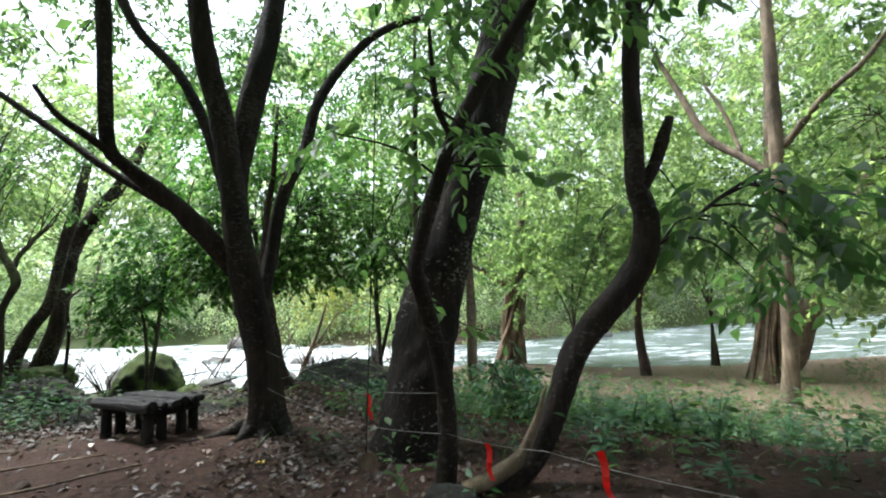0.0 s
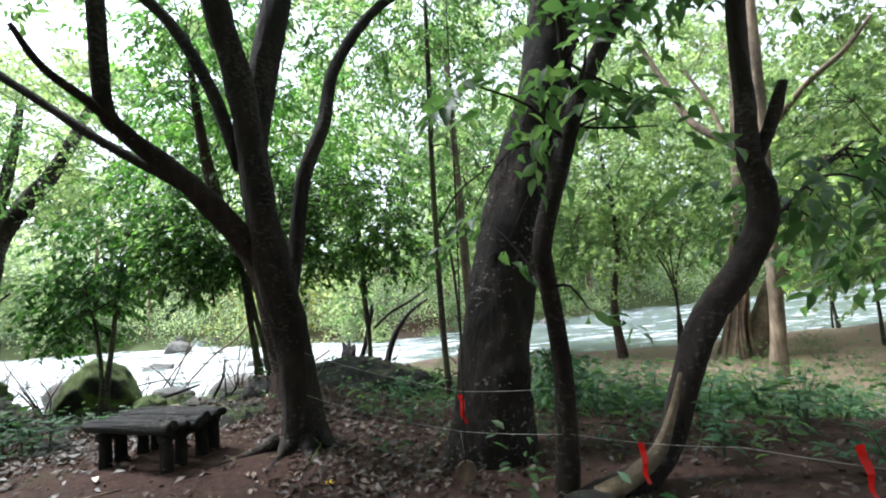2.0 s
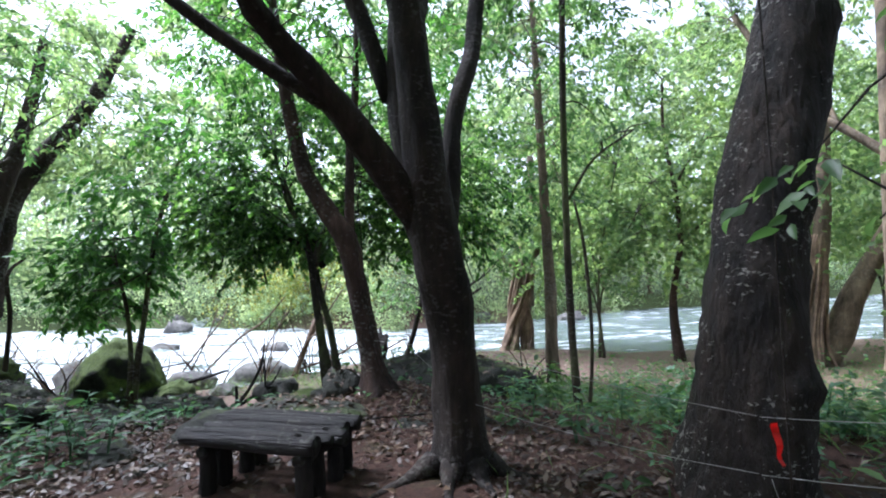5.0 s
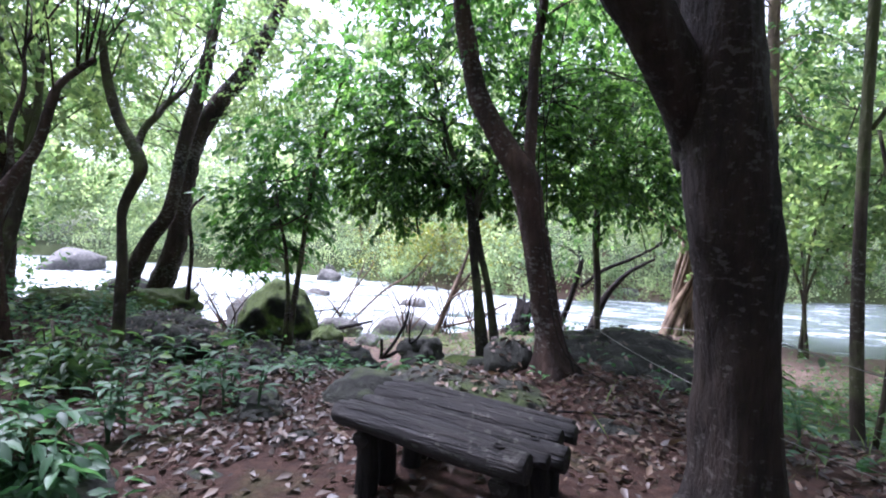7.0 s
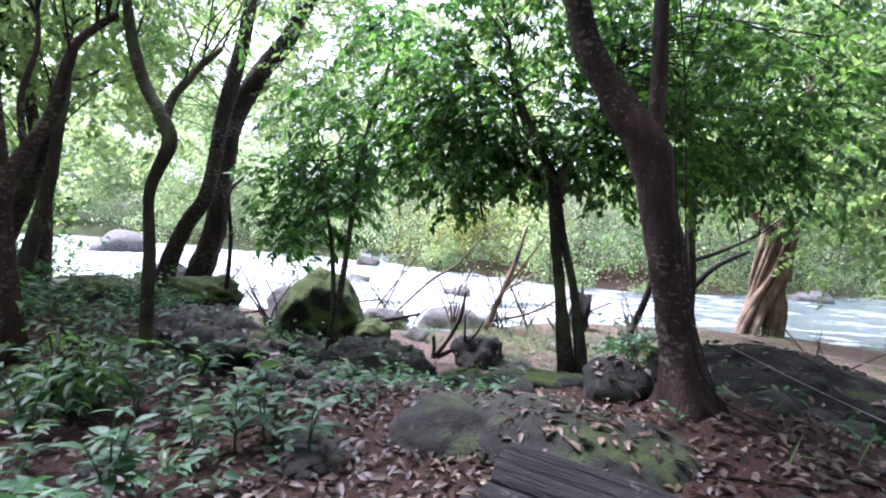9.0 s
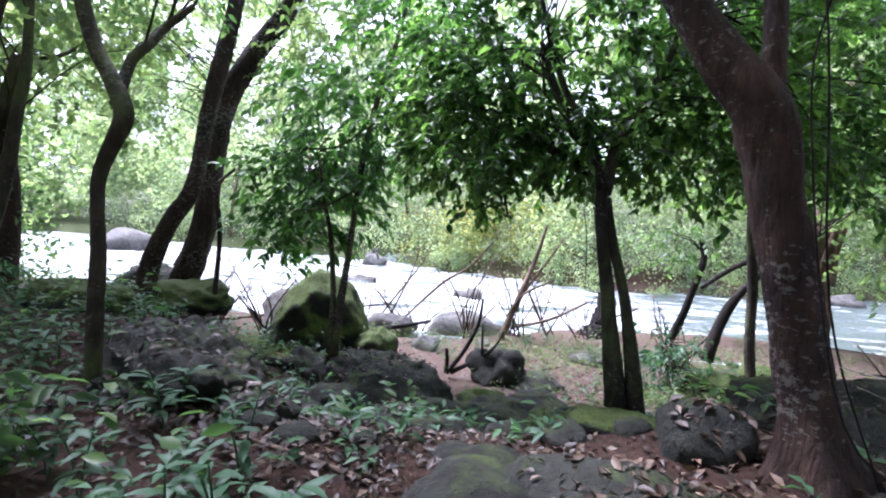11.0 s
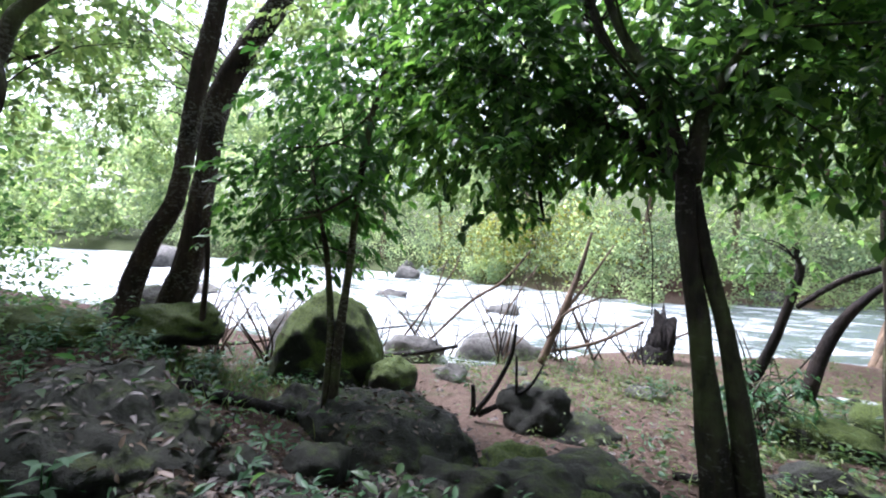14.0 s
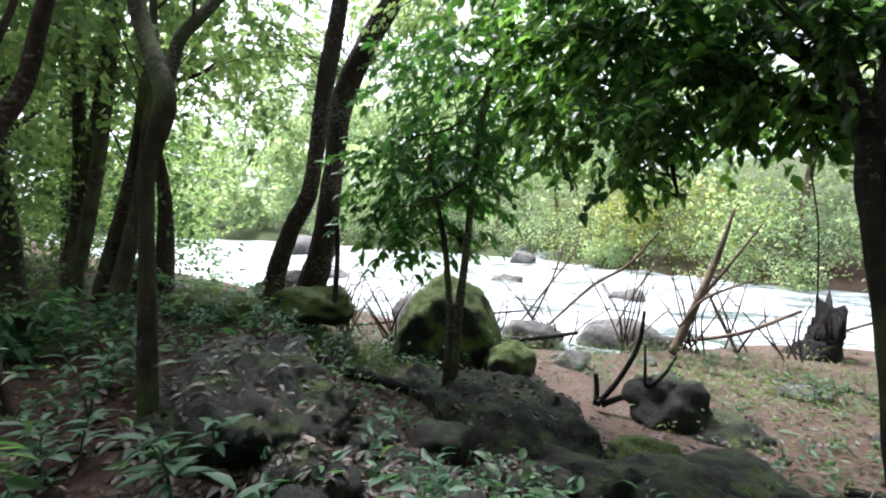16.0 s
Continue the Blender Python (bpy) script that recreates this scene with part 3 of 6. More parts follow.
boulder(-1.6, 14.0, -1.0, 0.6, 0.5, 0.36, ROCK_MOSSY, "green mossy rock on the shore", 46)
boulder(-0.4, 15.0, -1.05, 0.7, 0.5, 0.4, ROCK_MOSSY, "rounded mossy shore rock", 47)
boulder(-2.2, 12.6, -1.0, 0.5, 0.4, 0.3, ROCK, "dark rock on the sandy shore", 48)
boulder(-5.4, 9.3, -0.4, 0.4, 0.35, 0.25, ROCK, "small rock among the herbs", 21)
boulder(-2.65, 7.2, 0.03, 0.3, 0.26, 0.14, ROCK_BARE, "small mossy rock beside the log bench", 22)
boulder(-4.3, 5.35, 0.0, 0.3, 0.22, 0.1, ROCK_BARE, "flat stone under the log bench", 23, 30)
boulder(-5.2, 6.0, -0.02, 0.22, 0.16, 0.11, ROCK, "small dark rock beside the path", 49)
boulder(-5.8, 5.7, 0.02, 0.34, 0.26, 0.2, ROCK, "dark rock under broad-leaved herbs", 50)
boulder(-7.7, 24.8, -1.25, 0.7, 0.5, 0.45, ROCK_WET, "wet rock standing in the rapids", 51)
boulder(-17.5, 38.5, -1.0, 1.1, 0.8, 0.8, ROCK_WET, "wet boulder beside a small cascade", 52)
boulder(-38, 36, -0.9, 3.0, 2.0, 1.6, ROCK_WET, "pale boulder far up the river", 53)
boulder(-14, 28, -1.25, 0.9, 0.6, 0.4, ROCK_WET, "wet grey rock in the white water", 54)
boulder(-22, 24, -1.2, 1.3, 0.9, 0.5, ROCK_WET, "wet rock near the bank", 55)
boulder(10.5, 33.5, -1.2, 1.2, 0.8, 0.6, ROCK_WET, "dark rock under the far bank", 56)
boulder(4.5, 35.2, -1.1, 1.0, 0.7, 0.7, ROCK_WET, "dark rock under the far bank", 57)

# ---- trees along the walk ----
forked_limbs = [
    [(-2.29, 6.07, -0.22, 0.299), (-2.29, 6.02, 0.49, 0.193), (-2.34, 5.96, 1.2, 0.183), (-2.44, 5.88, 1.78, 0.194), (-2.52, 5.8, 2.35, 0.179), (-2.59, 5.73, 3.14, 0.151), (-2.68, 5.66, 4.01, 0.144), (-2.85, 5.55, 4.73, 0.133), (-2.92, 5.48, 5.53, 0.122), (-3, 5.41, 6.65, 0.102), (-3.08, 5.33, 8.21, 0.074)],
    [(-2.6, 5.95, 2.45, 0.147), (-2.67, 6.01, 3.22, 0.158), (-2.56, 6.14, 4.29, 0.165), (-2.37, 6.3, 5.37, 0.164), (-2.29, 6.42, 6.15, 0.152), (-2.18, 6.55, 7.66, 0.132), (-2.02, 6.71, 10.36, 0.084)],
    [(-2.54, 5.97, 1.93, 0.117), (-2.63, 5.86, 2.15, 0.129), (-2.98, 5.64, 2.64, 0.119), (-3.29, 5.44, 3, 0.092), (-3.6, 5.24, 3.31, 0.079), (-3.72, 5.11, 3.54, 0.078), (-3.74, 5.03, 4.35, 0.075), (-3.73, 4.95, 5.34, 0.072), (-3.78, 4.85, 6.54, 0.053)],
    [(-3.56, 5.25, 3.28, 0.059), (-3.81, 4.98, 3.55, 0.047), (-3.99, 4.73, 3.73, 0.033), (-4.08, 4.52, 3.98, 0.02)],
    [(-3.24, 5.48, 2.87, 0.062), (-3.91, 5.44, 3.31, 0.048), (-4.58, 5.4, 3.83, 0.041), (-5.25, 5.36, 4.33, 0.034), (-5.87, 5.33, 4.84, 0.021)],
    [(-2.79, 5.98, 3.14, 0.075), (-3.09, 6.04, 4.07, 0.077), (-3.52, 6.04, 4.91, 0.07), (-4.06, 6.01, 5.55, 0.067), (-4.48, 6.01, 6.5, 0.056), (-4.87, 6.04, 7.78, 0.037)],
    [(-2.41, 6.02, 1.49, 0.11), (-2.3, 6.2, 2.15, 0.099), (-2.18, 6.37, 3.12, 0.088), (-1.92, 6.61, 3.91, 0.084), (-1.77, 6.8, 4.71, 0.078), (-1.3, 7.12, 5.62, 0.074), (-0.72, 7.47, 6.3, 0.068), (0.08, 7.91, 6.76, 0.052), (1.02, 8.41, 7.13, 0.033)],
    [(-2.38, 5.92, 1.4, 0.11), (-2.27, 5.89, 1.47, 0.095), (-2.21, 5.87, 1.5, 0.05)],
]
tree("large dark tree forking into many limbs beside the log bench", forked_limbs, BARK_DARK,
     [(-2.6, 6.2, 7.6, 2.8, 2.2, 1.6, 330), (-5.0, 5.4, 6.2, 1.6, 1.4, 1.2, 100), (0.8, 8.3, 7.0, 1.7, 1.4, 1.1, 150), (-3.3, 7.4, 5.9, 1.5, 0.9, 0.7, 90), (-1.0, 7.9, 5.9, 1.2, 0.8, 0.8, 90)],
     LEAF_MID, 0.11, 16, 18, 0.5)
twin_limbs = [
    [(-0.48, 5.25, -0.53, 0.578), (-0.44, 5.25, -0.25, 0.487), (-0.4, 5.25, 0.01, 0.431), (-0.31, 5.26, 0.53, 0.382), (-0.22, 5.28, 1.07, 0.35), (-0.1, 5.31, 1.62, 0.323), (0.06, 5.35, 2.2, 0.307), (0.28, 5.39, 2.81, 0.297), (0.51, 5.43, 3.45, 0.293), (0.73, 5.48, 4.12, 0.287), (0.93, 5.52, 4.83, 0.282), (1.23, 5.56, 5.79, 0.271), (1.61, 5.6, 7.13, 0.232)],
    [(-0.92, 5.05, -0.43, 0.178), (-0.81, 5.1, -0.19, 0.156), (-0.68, 5.15, 0.13, 0.127), (-0.54, 5.2, 0.51, 0.098), (-0.41, 5.25, 0.98, 0.056)],
    [(-0.05, 5.0, -0.4, 0.15), (-0.12, 5.1, 0.1, 0.11), (-0.2, 5.25, 0.6, 0.06)],
]
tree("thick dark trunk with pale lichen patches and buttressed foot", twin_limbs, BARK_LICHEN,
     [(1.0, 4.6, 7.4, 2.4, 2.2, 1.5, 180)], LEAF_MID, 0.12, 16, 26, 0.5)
slender_limbs = [
    [(-0.04, 4.25, -0.15, 0.094), (-0.02, 4.25, 0.03, 0.09), (0.01, 4.22, 0.37, 0.082), (0.01, 4.15, 0.8, 0.077), (-0.05, 4.03, 1.24, 0.071), (-0.14, 3.88, 1.62, 0.066), (-0.17, 3.79, 1.85, 0.065), (-0.05, 3.73, 2.27, 0.063), (0.08, 3.7, 2.62, 0.063), (0.2, 3.7, 2.91, 0.062), (0.38, 3.7, 3.22, 0.061), (0.61, 3.7, 3.59, 0.058), (0.88, 3.71, 4.01, 0.055), (1.17, 3.75, 4.57, 0.044)],
    [(0.17, 3.7, 2.87, 0.032), (0.07, 3.63, 3.09, 0.028), (0.04, 3.57, 3.34, 0.023), (0.03, 3.5, 3.7, 0.015)],
]
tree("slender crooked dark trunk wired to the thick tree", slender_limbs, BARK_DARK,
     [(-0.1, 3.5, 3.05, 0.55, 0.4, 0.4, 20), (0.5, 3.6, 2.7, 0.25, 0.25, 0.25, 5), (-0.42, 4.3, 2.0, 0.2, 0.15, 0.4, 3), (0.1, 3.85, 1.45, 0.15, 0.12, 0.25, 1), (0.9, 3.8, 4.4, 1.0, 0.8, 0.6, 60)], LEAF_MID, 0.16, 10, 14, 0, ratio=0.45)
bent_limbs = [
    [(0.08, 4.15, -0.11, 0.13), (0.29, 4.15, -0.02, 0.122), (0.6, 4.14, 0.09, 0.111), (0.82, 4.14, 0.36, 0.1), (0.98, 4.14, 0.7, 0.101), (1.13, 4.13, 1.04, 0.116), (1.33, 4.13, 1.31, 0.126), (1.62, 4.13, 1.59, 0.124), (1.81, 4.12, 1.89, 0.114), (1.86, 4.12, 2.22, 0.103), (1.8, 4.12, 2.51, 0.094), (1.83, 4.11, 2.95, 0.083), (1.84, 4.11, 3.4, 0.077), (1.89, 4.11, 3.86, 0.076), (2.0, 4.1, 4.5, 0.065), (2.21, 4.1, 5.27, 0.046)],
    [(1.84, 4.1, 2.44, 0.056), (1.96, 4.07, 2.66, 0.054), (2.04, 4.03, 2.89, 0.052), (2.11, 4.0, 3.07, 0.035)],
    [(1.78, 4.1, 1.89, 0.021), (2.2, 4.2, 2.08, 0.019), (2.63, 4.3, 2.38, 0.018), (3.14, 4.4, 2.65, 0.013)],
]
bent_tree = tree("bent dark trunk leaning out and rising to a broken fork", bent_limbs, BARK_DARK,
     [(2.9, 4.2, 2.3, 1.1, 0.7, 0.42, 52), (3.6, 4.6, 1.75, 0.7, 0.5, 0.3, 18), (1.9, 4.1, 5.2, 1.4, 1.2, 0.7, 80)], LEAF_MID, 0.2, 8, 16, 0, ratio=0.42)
split_limbs = [
    [(0.13, 4.02, 0.02, 0.073), (0.39, 4.01, 0.12, 0.065), (0.6, 4.0, 0.28, 0.049), (0.74, 3.98, 0.55, 0.029), (0.84, 3.97, 0.83, 0.013)],
]
part_of("split_wood", mesh_of("split_wood", *tube(split_limbs[0], 10, 6, 0.2), BARK_PALE), bent_tree, "bare pale split wood")
pale_limbs = [
    [(7.11, 10.19, -1.27, 0.278), (7.16, 10.16, -0.7, 0.182), (7.24, 10.1, 0.37, 0.152), (7.34, 10.04, 2.2, 0.148), (7.41, 9.99, 4.09, 0.138), (7.53, 9.9, 6.69, 0.128), (7.58, 9.86, 8.04, 0.117), (7.76, 9.74, 10.78, 0.079)],
    [(7.43, 9.97, 3.82, 0.1), (7.08, 10.52, 4.56, 0.093), (6.64, 11.13, 5.33, 0.092), (6.39, 11.61, 6.6, 0.082), (6.09, 12.12, 8.04, 0.063)],
    [(7.53, 9.9, 4.57, 0.088), (7.99, 9.26, 5.37, 0.065), (8.39, 8.65, 5.85, 0.05), (8.57, 8.2, 6.31, 0.032)],
    [(7.18, 10.75, 4.74, 0.054), (7.17, 11.18, 5.92, 0.05), (7.07, 11.69, 6.92, 0.038)],
]
tree("tall thin pale-barked tree on the sandy ground", pale_limbs, BARK_PALE,
     [(8.2, 11.2, 10.0, 3.2, 2.8, 2.6, 260), (6.4, 13.0, 8.4, 1.6, 1.4, 1.2, 90), (9.4, 9.2, 7.2, 1.5, 1.2, 1.0, 80)], LEAF_BRIGHT, 0.16, 14, 12, 0.5)
rooted_limbs = [
    [(9.05, 13.9, -1.33, 0.415), (9.19, 13.81, -0.03, 0.25), (9.38, 13.68, 1.29, 0.225), (9.58, 13.55, 2.78, 0.201), (9.75, 13.43, 4.97, 0.169), (10.01, 13.26, 8.44, 0.12)],
    [(9.3, 14.1, -1.35, 0.42), (9.91, 13.69, -0.22, 0.36), (10.25, 13.46, 0.83, 0.295), (10.74, 13.13, 1.93, 0.242), (11.31, 12.75, 3.39, 0.19), (11.98, 12.31, 5.17, 0.14)],
]
rooted = tree("pale tree wrapped in hanging aerial roots near the river", rooted_limbs, BARK_PALE,
     [(12.6, 16.4, 9.0, 3.5, 3, 2.5, 240), (14.5, 15.5, 6.5, 2.0, 1.8, 1.4, 110)], LEAF_BRIGHT, 0.2, 14, 14, 0.5)
for i in range(14):
    a = i * 0.449 + rng.uniform(-0.15, 0.15)
    r0, r1 = rng.uniform(0.35, 0.75), rng.uniform(0.16, 0.3)
    x0, y0 = 9.2 + r0 * math.cos(a), 13.8 + r0 * math.sin(a)
    part_of("aerial_root", mesh_of("aerial_root", *tube([(x0, y0, -1.35, 0.05), (9.2 + r1 * 1.2 * math.cos(a + 0.2), 13.8 + r1 * 1.2 * math.sin(a + 0.2), rng.uniform(-0.5, 0.1), rng.uniform(0.03, 0.06)),
            (9.35 + r1 * math.cos(a + 0.5), 13.7 + r1 * math.sin(a + 0.5), 1.2, 0.045), (9.5 + 0.17 * math.cos(a + 0.6), 13.6 + 0.17 * math.sin(a + 0.6), 2.6, 0.03)], 7, 5, 0.15), BARK_ROOT), rooted)
tan_limbs = [
    [(0.6, 11.39, -0.42, 0.144), (0.58, 11.39, 0.3, 0.123), (0.6, 11.39, 1.63, 0.113), (0.6, 11.39, 3.11, 0.102), (0.57, 11.4, 5.45, 0.081), (0.56, 11.4, 7.87, 0.053)],
]
tree("young straight tan-barked tree behind the fence wire", tan_limbs, BARK_PALE,
     [(0.6, 11.4, 6.8, 1.8, 1.6, 2.0, 170), (0.5, 11.3, 3.9, 1.0, 0.9, 0.9, 60), (-1.3, 12.4, 7.6, 1.8, 1.3, 1.2, 110), (2.4, 12.8, 6.3, 1.5, 1.3, 1.4, 90)], LEAF_MID, 0.13, 14, 10)
thin_limbs = [
    [(-0.4, 7.93, -0.52, 0.054), (-0.44, 7.95, 0.41, 0.051), (-0.45, 7.96, 1.79, 0.049), (-0.41, 7.94, 3.56, 0.046), (-0.35, 7.91, 5.03, 0.043), (-0.3, 7.88, 6.53, 0.029)],
    [(-0.4, 7.93, 2.63, 0.021), (-0.02, 7.92, 3.17, 0.018), (0.53, 7.82, 3.55, 0.011)],
    [(-0.31, 8, -0.55, 0.027), (-0.19, 7.94, 0.75, 0.024), (-0.21, 7.95, 1.93, 0.021), (-0.3, 7.99, 2.64, 0.014)],
]
tree("thin mossy sapling standing in the undergrowth", thin_limbs, BARK_MOSS,
     [(-0.2, 7.9, 5.4, 1.2, 1.1, 1.3, 70), (0.4, 7.9, 3.6, 0.5, 0.5, 0.3, 12)], LEAF_MID, 0.11, 12, 8)
red_limbs = [
    [(-2.96, 8.39, 0.16, 0.249), (-3.01, 8.39, 0.58, 0.151), (-3.12, 8.41, 1.15, 0.146), (-3.23, 8.42, 1.73, 0.147), (-3.32, 8.43, 2.22, 0.172), (-3.57, 8.46, 2.6, 0.144), (-3.82, 8.49, 3.06, 0.122), (-3.96, 8.5, 3.56, 0.111), (-4.09, 8.52, 4.2, 0.099), (-4.22, 8.53, 5.15, 0.075), (-4.34, 8.55, 6.44, 0.044)],
    [(-3.3, 8.43, 2.33, 0.083), (-3.27, 8.52, 2.95, 0.067), (-3.26, 8.62, 3.6, 0.062), (-3.18, 8.71, 4.27, 0.057), (-3.14, 8.81, 5.61, 0.032)],
]
red_limbs = [[(x, y, z, r * 0.9) for x, y, z, r in rows] for rows in red_limbs]
tree("reddish-barked tree with an elbow bend behind the bench", red_limbs, BARK_RED,
     [(-3.9, 8.7, 6.0, 2.0, 1.7, 1.3, 240), (-2.9, 8.9, 4.9, 1.2, 1.1, 1.0, 130), (-4.9, 9.3, 5.4, 1.2, 1.0, 0.8, 90)], LEAF_SAP, 0.11, 16, 16, 0.6)
dark_limbs = [
    [(-3.72, 10.11, -0.49, 0.126), (-3.81, 10.13, 0.31, 0.102), (-3.9, 10.15, 0.94, 0.078), (-3.98, 10.17, 1.53, 0.074), (-4.01, 10.18, 1.99, 0.079)],
    [(-3.54, 10.11, -0.47, 0.112), (-3.64, 10.14, 0.33, 0.088), (-3.74, 10.17, 0.95, 0.066), (-3.88, 10.2, 1.49, 0.062), (-3.96, 10.22, 1.91, 0.061)],
    [(-3.9, 10.85, 1.98, 0.062), (-4.04, 10.9, 2.18, 0.056), (-4.25, 10.95, 2.37, 0.051), (-4.52, 11.0, 2.52, 0.046), (-4.77, 11.13, 2.62, 0.044), (-5.11, 11.27, 2.73, 0.043), (-5.4, 11.4, 2.74, 0.038), (-5.64, 11.47, 2.64, 0.032), (-5.81, 11.53, 2.43, 0.025), (-5.9, 11.6, 2.11, 0.017)],
    [(-3.92, 10.85, 2.11, 0.065), (-3.99, 10.87, 2.3, 0.059), (-4.13, 10.88, 2.54, 0.057), (-4.3, 10.9, 2.73, 0.054), (-4.41, 11.0, 2.99, 0.053), (-4.54, 11.1, 3.34, 0.046), (-4.7, 11.2, 3.86, 0.031)],
    [(-4.36, 11.3, 2.51, 0.03), (-4.44, 11.35, 2.78, 0.029), (-4.56, 11.4, 3.08, 0.027), (-4.64, 11.45, 3.34, 0.023), (-4.69, 11.5, 3.75, 0.014)],
    [(-4.66, 11.5, 2.68, 0.038), (-4.86, 11.45, 2.48, 0.034), (-5.01, 11.4, 2.32, 0.029), (-5.06, 11.35, 2.03, 0.022), (-5.0, 11.3, 1.73, 0.012)],
    [(-3.98, 10.17, 1.95, 0.069), (-3.87, 10.3, 2.46, 0.052), (-3.62, 10.39, 2.89, 0.038), (-3.39, 10.49, 3.4, 0.029), (-3.25, 10.61, 4.08, 0.017)],
    [(-4.01, 10.18, 1.97, 0.069), (-4.16, 10.3, 2.53, 0.048), (-4.42, 10.44, 3.08, 0.035), (-4.61, 10.57, 3.69, 0.026), (-4.77, 10.68, 4.46, 0.016)],
]
dark_limbs[:2] = [[(x, y, z, r * 0.82) for x, y, z, r in rows] for rows in dark_limbs[:2]]
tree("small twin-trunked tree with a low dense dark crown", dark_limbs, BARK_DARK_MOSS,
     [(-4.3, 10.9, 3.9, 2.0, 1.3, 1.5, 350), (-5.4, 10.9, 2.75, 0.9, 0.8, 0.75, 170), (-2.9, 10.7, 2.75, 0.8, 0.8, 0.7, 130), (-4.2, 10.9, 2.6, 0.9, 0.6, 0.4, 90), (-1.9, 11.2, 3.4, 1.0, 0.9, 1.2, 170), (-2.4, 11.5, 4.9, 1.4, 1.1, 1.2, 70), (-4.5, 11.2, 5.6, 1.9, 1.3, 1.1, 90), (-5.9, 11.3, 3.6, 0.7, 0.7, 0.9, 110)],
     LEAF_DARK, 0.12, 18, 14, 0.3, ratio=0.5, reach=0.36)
pair_limbs = [
    [(-11.24, 12.0, 0.01, 0.165), (-11.21, 12.04, 0.38, 0.149), (-11.12, 12.07, 0.84, 0.149), (-10.84, 12.11, 1.43, 0.14), (-10.49, 12.15, 1.93, 0.139), (-10.37, 12.18, 2.42, 0.13), (-10.28, 12.21, 2.99, 0.13), (-10.15, 12.23, 3.72, 0.13), (-9.99, 12.25, 4.36, 0.133), (-9.87, 12.26, 4.84, 0.129), (-9.7, 12.28, 5.71, 0.112), (-9.56, 12.3, 6.89, 0.072)],
    [(-11.39, 12.7, -0.45, 0.387), (-11.19, 12.74, 0.15, 0.273), (-10.91, 12.77, 0.8, 0.235), (-10.76, 12.82, 1.44, 0.208), (-10.71, 12.89, 2.17, 0.191), (-10.64, 12.96, 2.91, 0.183), (-10.59, 13.04, 3.57, 0.193), (-10.37, 13.11, 4.18, 0.194), (-9.99, 13.18, 4.78, 0.184), (-9.58, 13.25, 5.32, 0.174), (-9.04, 13.33, 6.39, 0.145), (-8.42, 13.4, 7.78, 0.089)],
    [(-10.08, 12.31, 0.01, 0.043), (-10.06, 12.39, 1.21, 0.039), (-10.12, 12.37, 2.07, 0.034), (-9.97, 12.6, 2.44, 0.026)],
]
tree("two leaning grey-brown trunks growing from one foot", pair_limbs, BARK_GREY,
     [(-9.8, 13.0, 7.0, 2.2, 1.8, 1.5, 230), (-12.2, 13.4, 4.4, 1.2, 1.1, 1.3, 120), (-12.8, 12.6, 5.8, 1.5, 1.3, 1.2, 130), (-8.4, 13.2, 5.3, 1.0, 0.9, 1.0, 90), (-9.3, 13.6, 4.4, 0.7, 0.6, 0.7, 50)], LEAF_BRIGHT, 0.12, 16, 14, 0.5)
crook_limbs = [
    [(-8.17, 8.55, -0.04, 0.074), (-8.18, 8.56, 0.25, 0.07), (-8.18, 8.57, 0.66, 0.063), (-8.18, 8.58, 1.07, 0.059), (-8.22, 8.6, 1.48, 0.055), (-8.24, 8.62, 1.8, 0.057), (-8.16, 8.64, 2.05, 0.065), (-8.06, 8.66, 2.28, 0.072), (-8.08, 8.68, 2.45, 0.073), (-8.24, 8.7, 2.68, 0.07), (-8.41, 8.72, 2.92, 0.068), (-8.55, 8.73, 3.21, 0.065), (-8.68, 8.74, 3.63, 0.053), (-8.77, 8.75, 4.14, 0.036)],
    [(-8.24, 8.75, 2.46, 0.05), (-8.23, 8.81, 2.67, 0.051), (-8.2, 8.87, 2.89, 0.047), (-8.15, 8.98, 3.07, 0.044), (-8.14, 9.14, 3.28, 0.041), (-7.96, 9.3, 3.56, 0.027)],
]
tree("slim sapling with a crook in its mossy trunk", crook_limbs, BARK_MOSS,
     [(-8.4, 9.2, 4.9, 1.4, 1.4, 1.1, 110)], LEAF_MID, 0.11, 14, 12)
saps_limbs = [
    [(-7.61, 11.94, -0.63, 0.071), (-7.55, 11.97, 0.25, 0.067), (-7.45, 12.03, 1.32, 0.056), (-7.39, 12.06, 2.03, 0.049), (-7.28, 12.13, 2.95, 0.046), (-7.12, 12.22, 3.74, 0.042), (-6.94, 12.32, 4.46, 0.035), (-6.79, 12.41, 5.32, 0.021)],
    [(-7.69, 11.89, -0.63, 0.046), (-7.66, 11.94, 0.39, 0.046), (-7.73, 11.93, 1.31, 0.042), (-7.84, 11.89, 1.87, 0.028), (-7.92, 11.87, 2.36, 0.018)],
    [(-7.27, 12.13, 3.09, 0.021), (-7.77, 12.13, 2.76, 0.018), (-8.41, 12.05, 2.7, 0.011)],
    [(-7.39, 12.06, 2.1, 0.021), (-7.68, 11.55, 1.78, 0.017), (-7.88, 11.09, 1.69, 0.009)],
]
saps_limbs = [[(x, y, z, r * 0.88) for x, y, z, r in rows] for rows in saps_limbs]
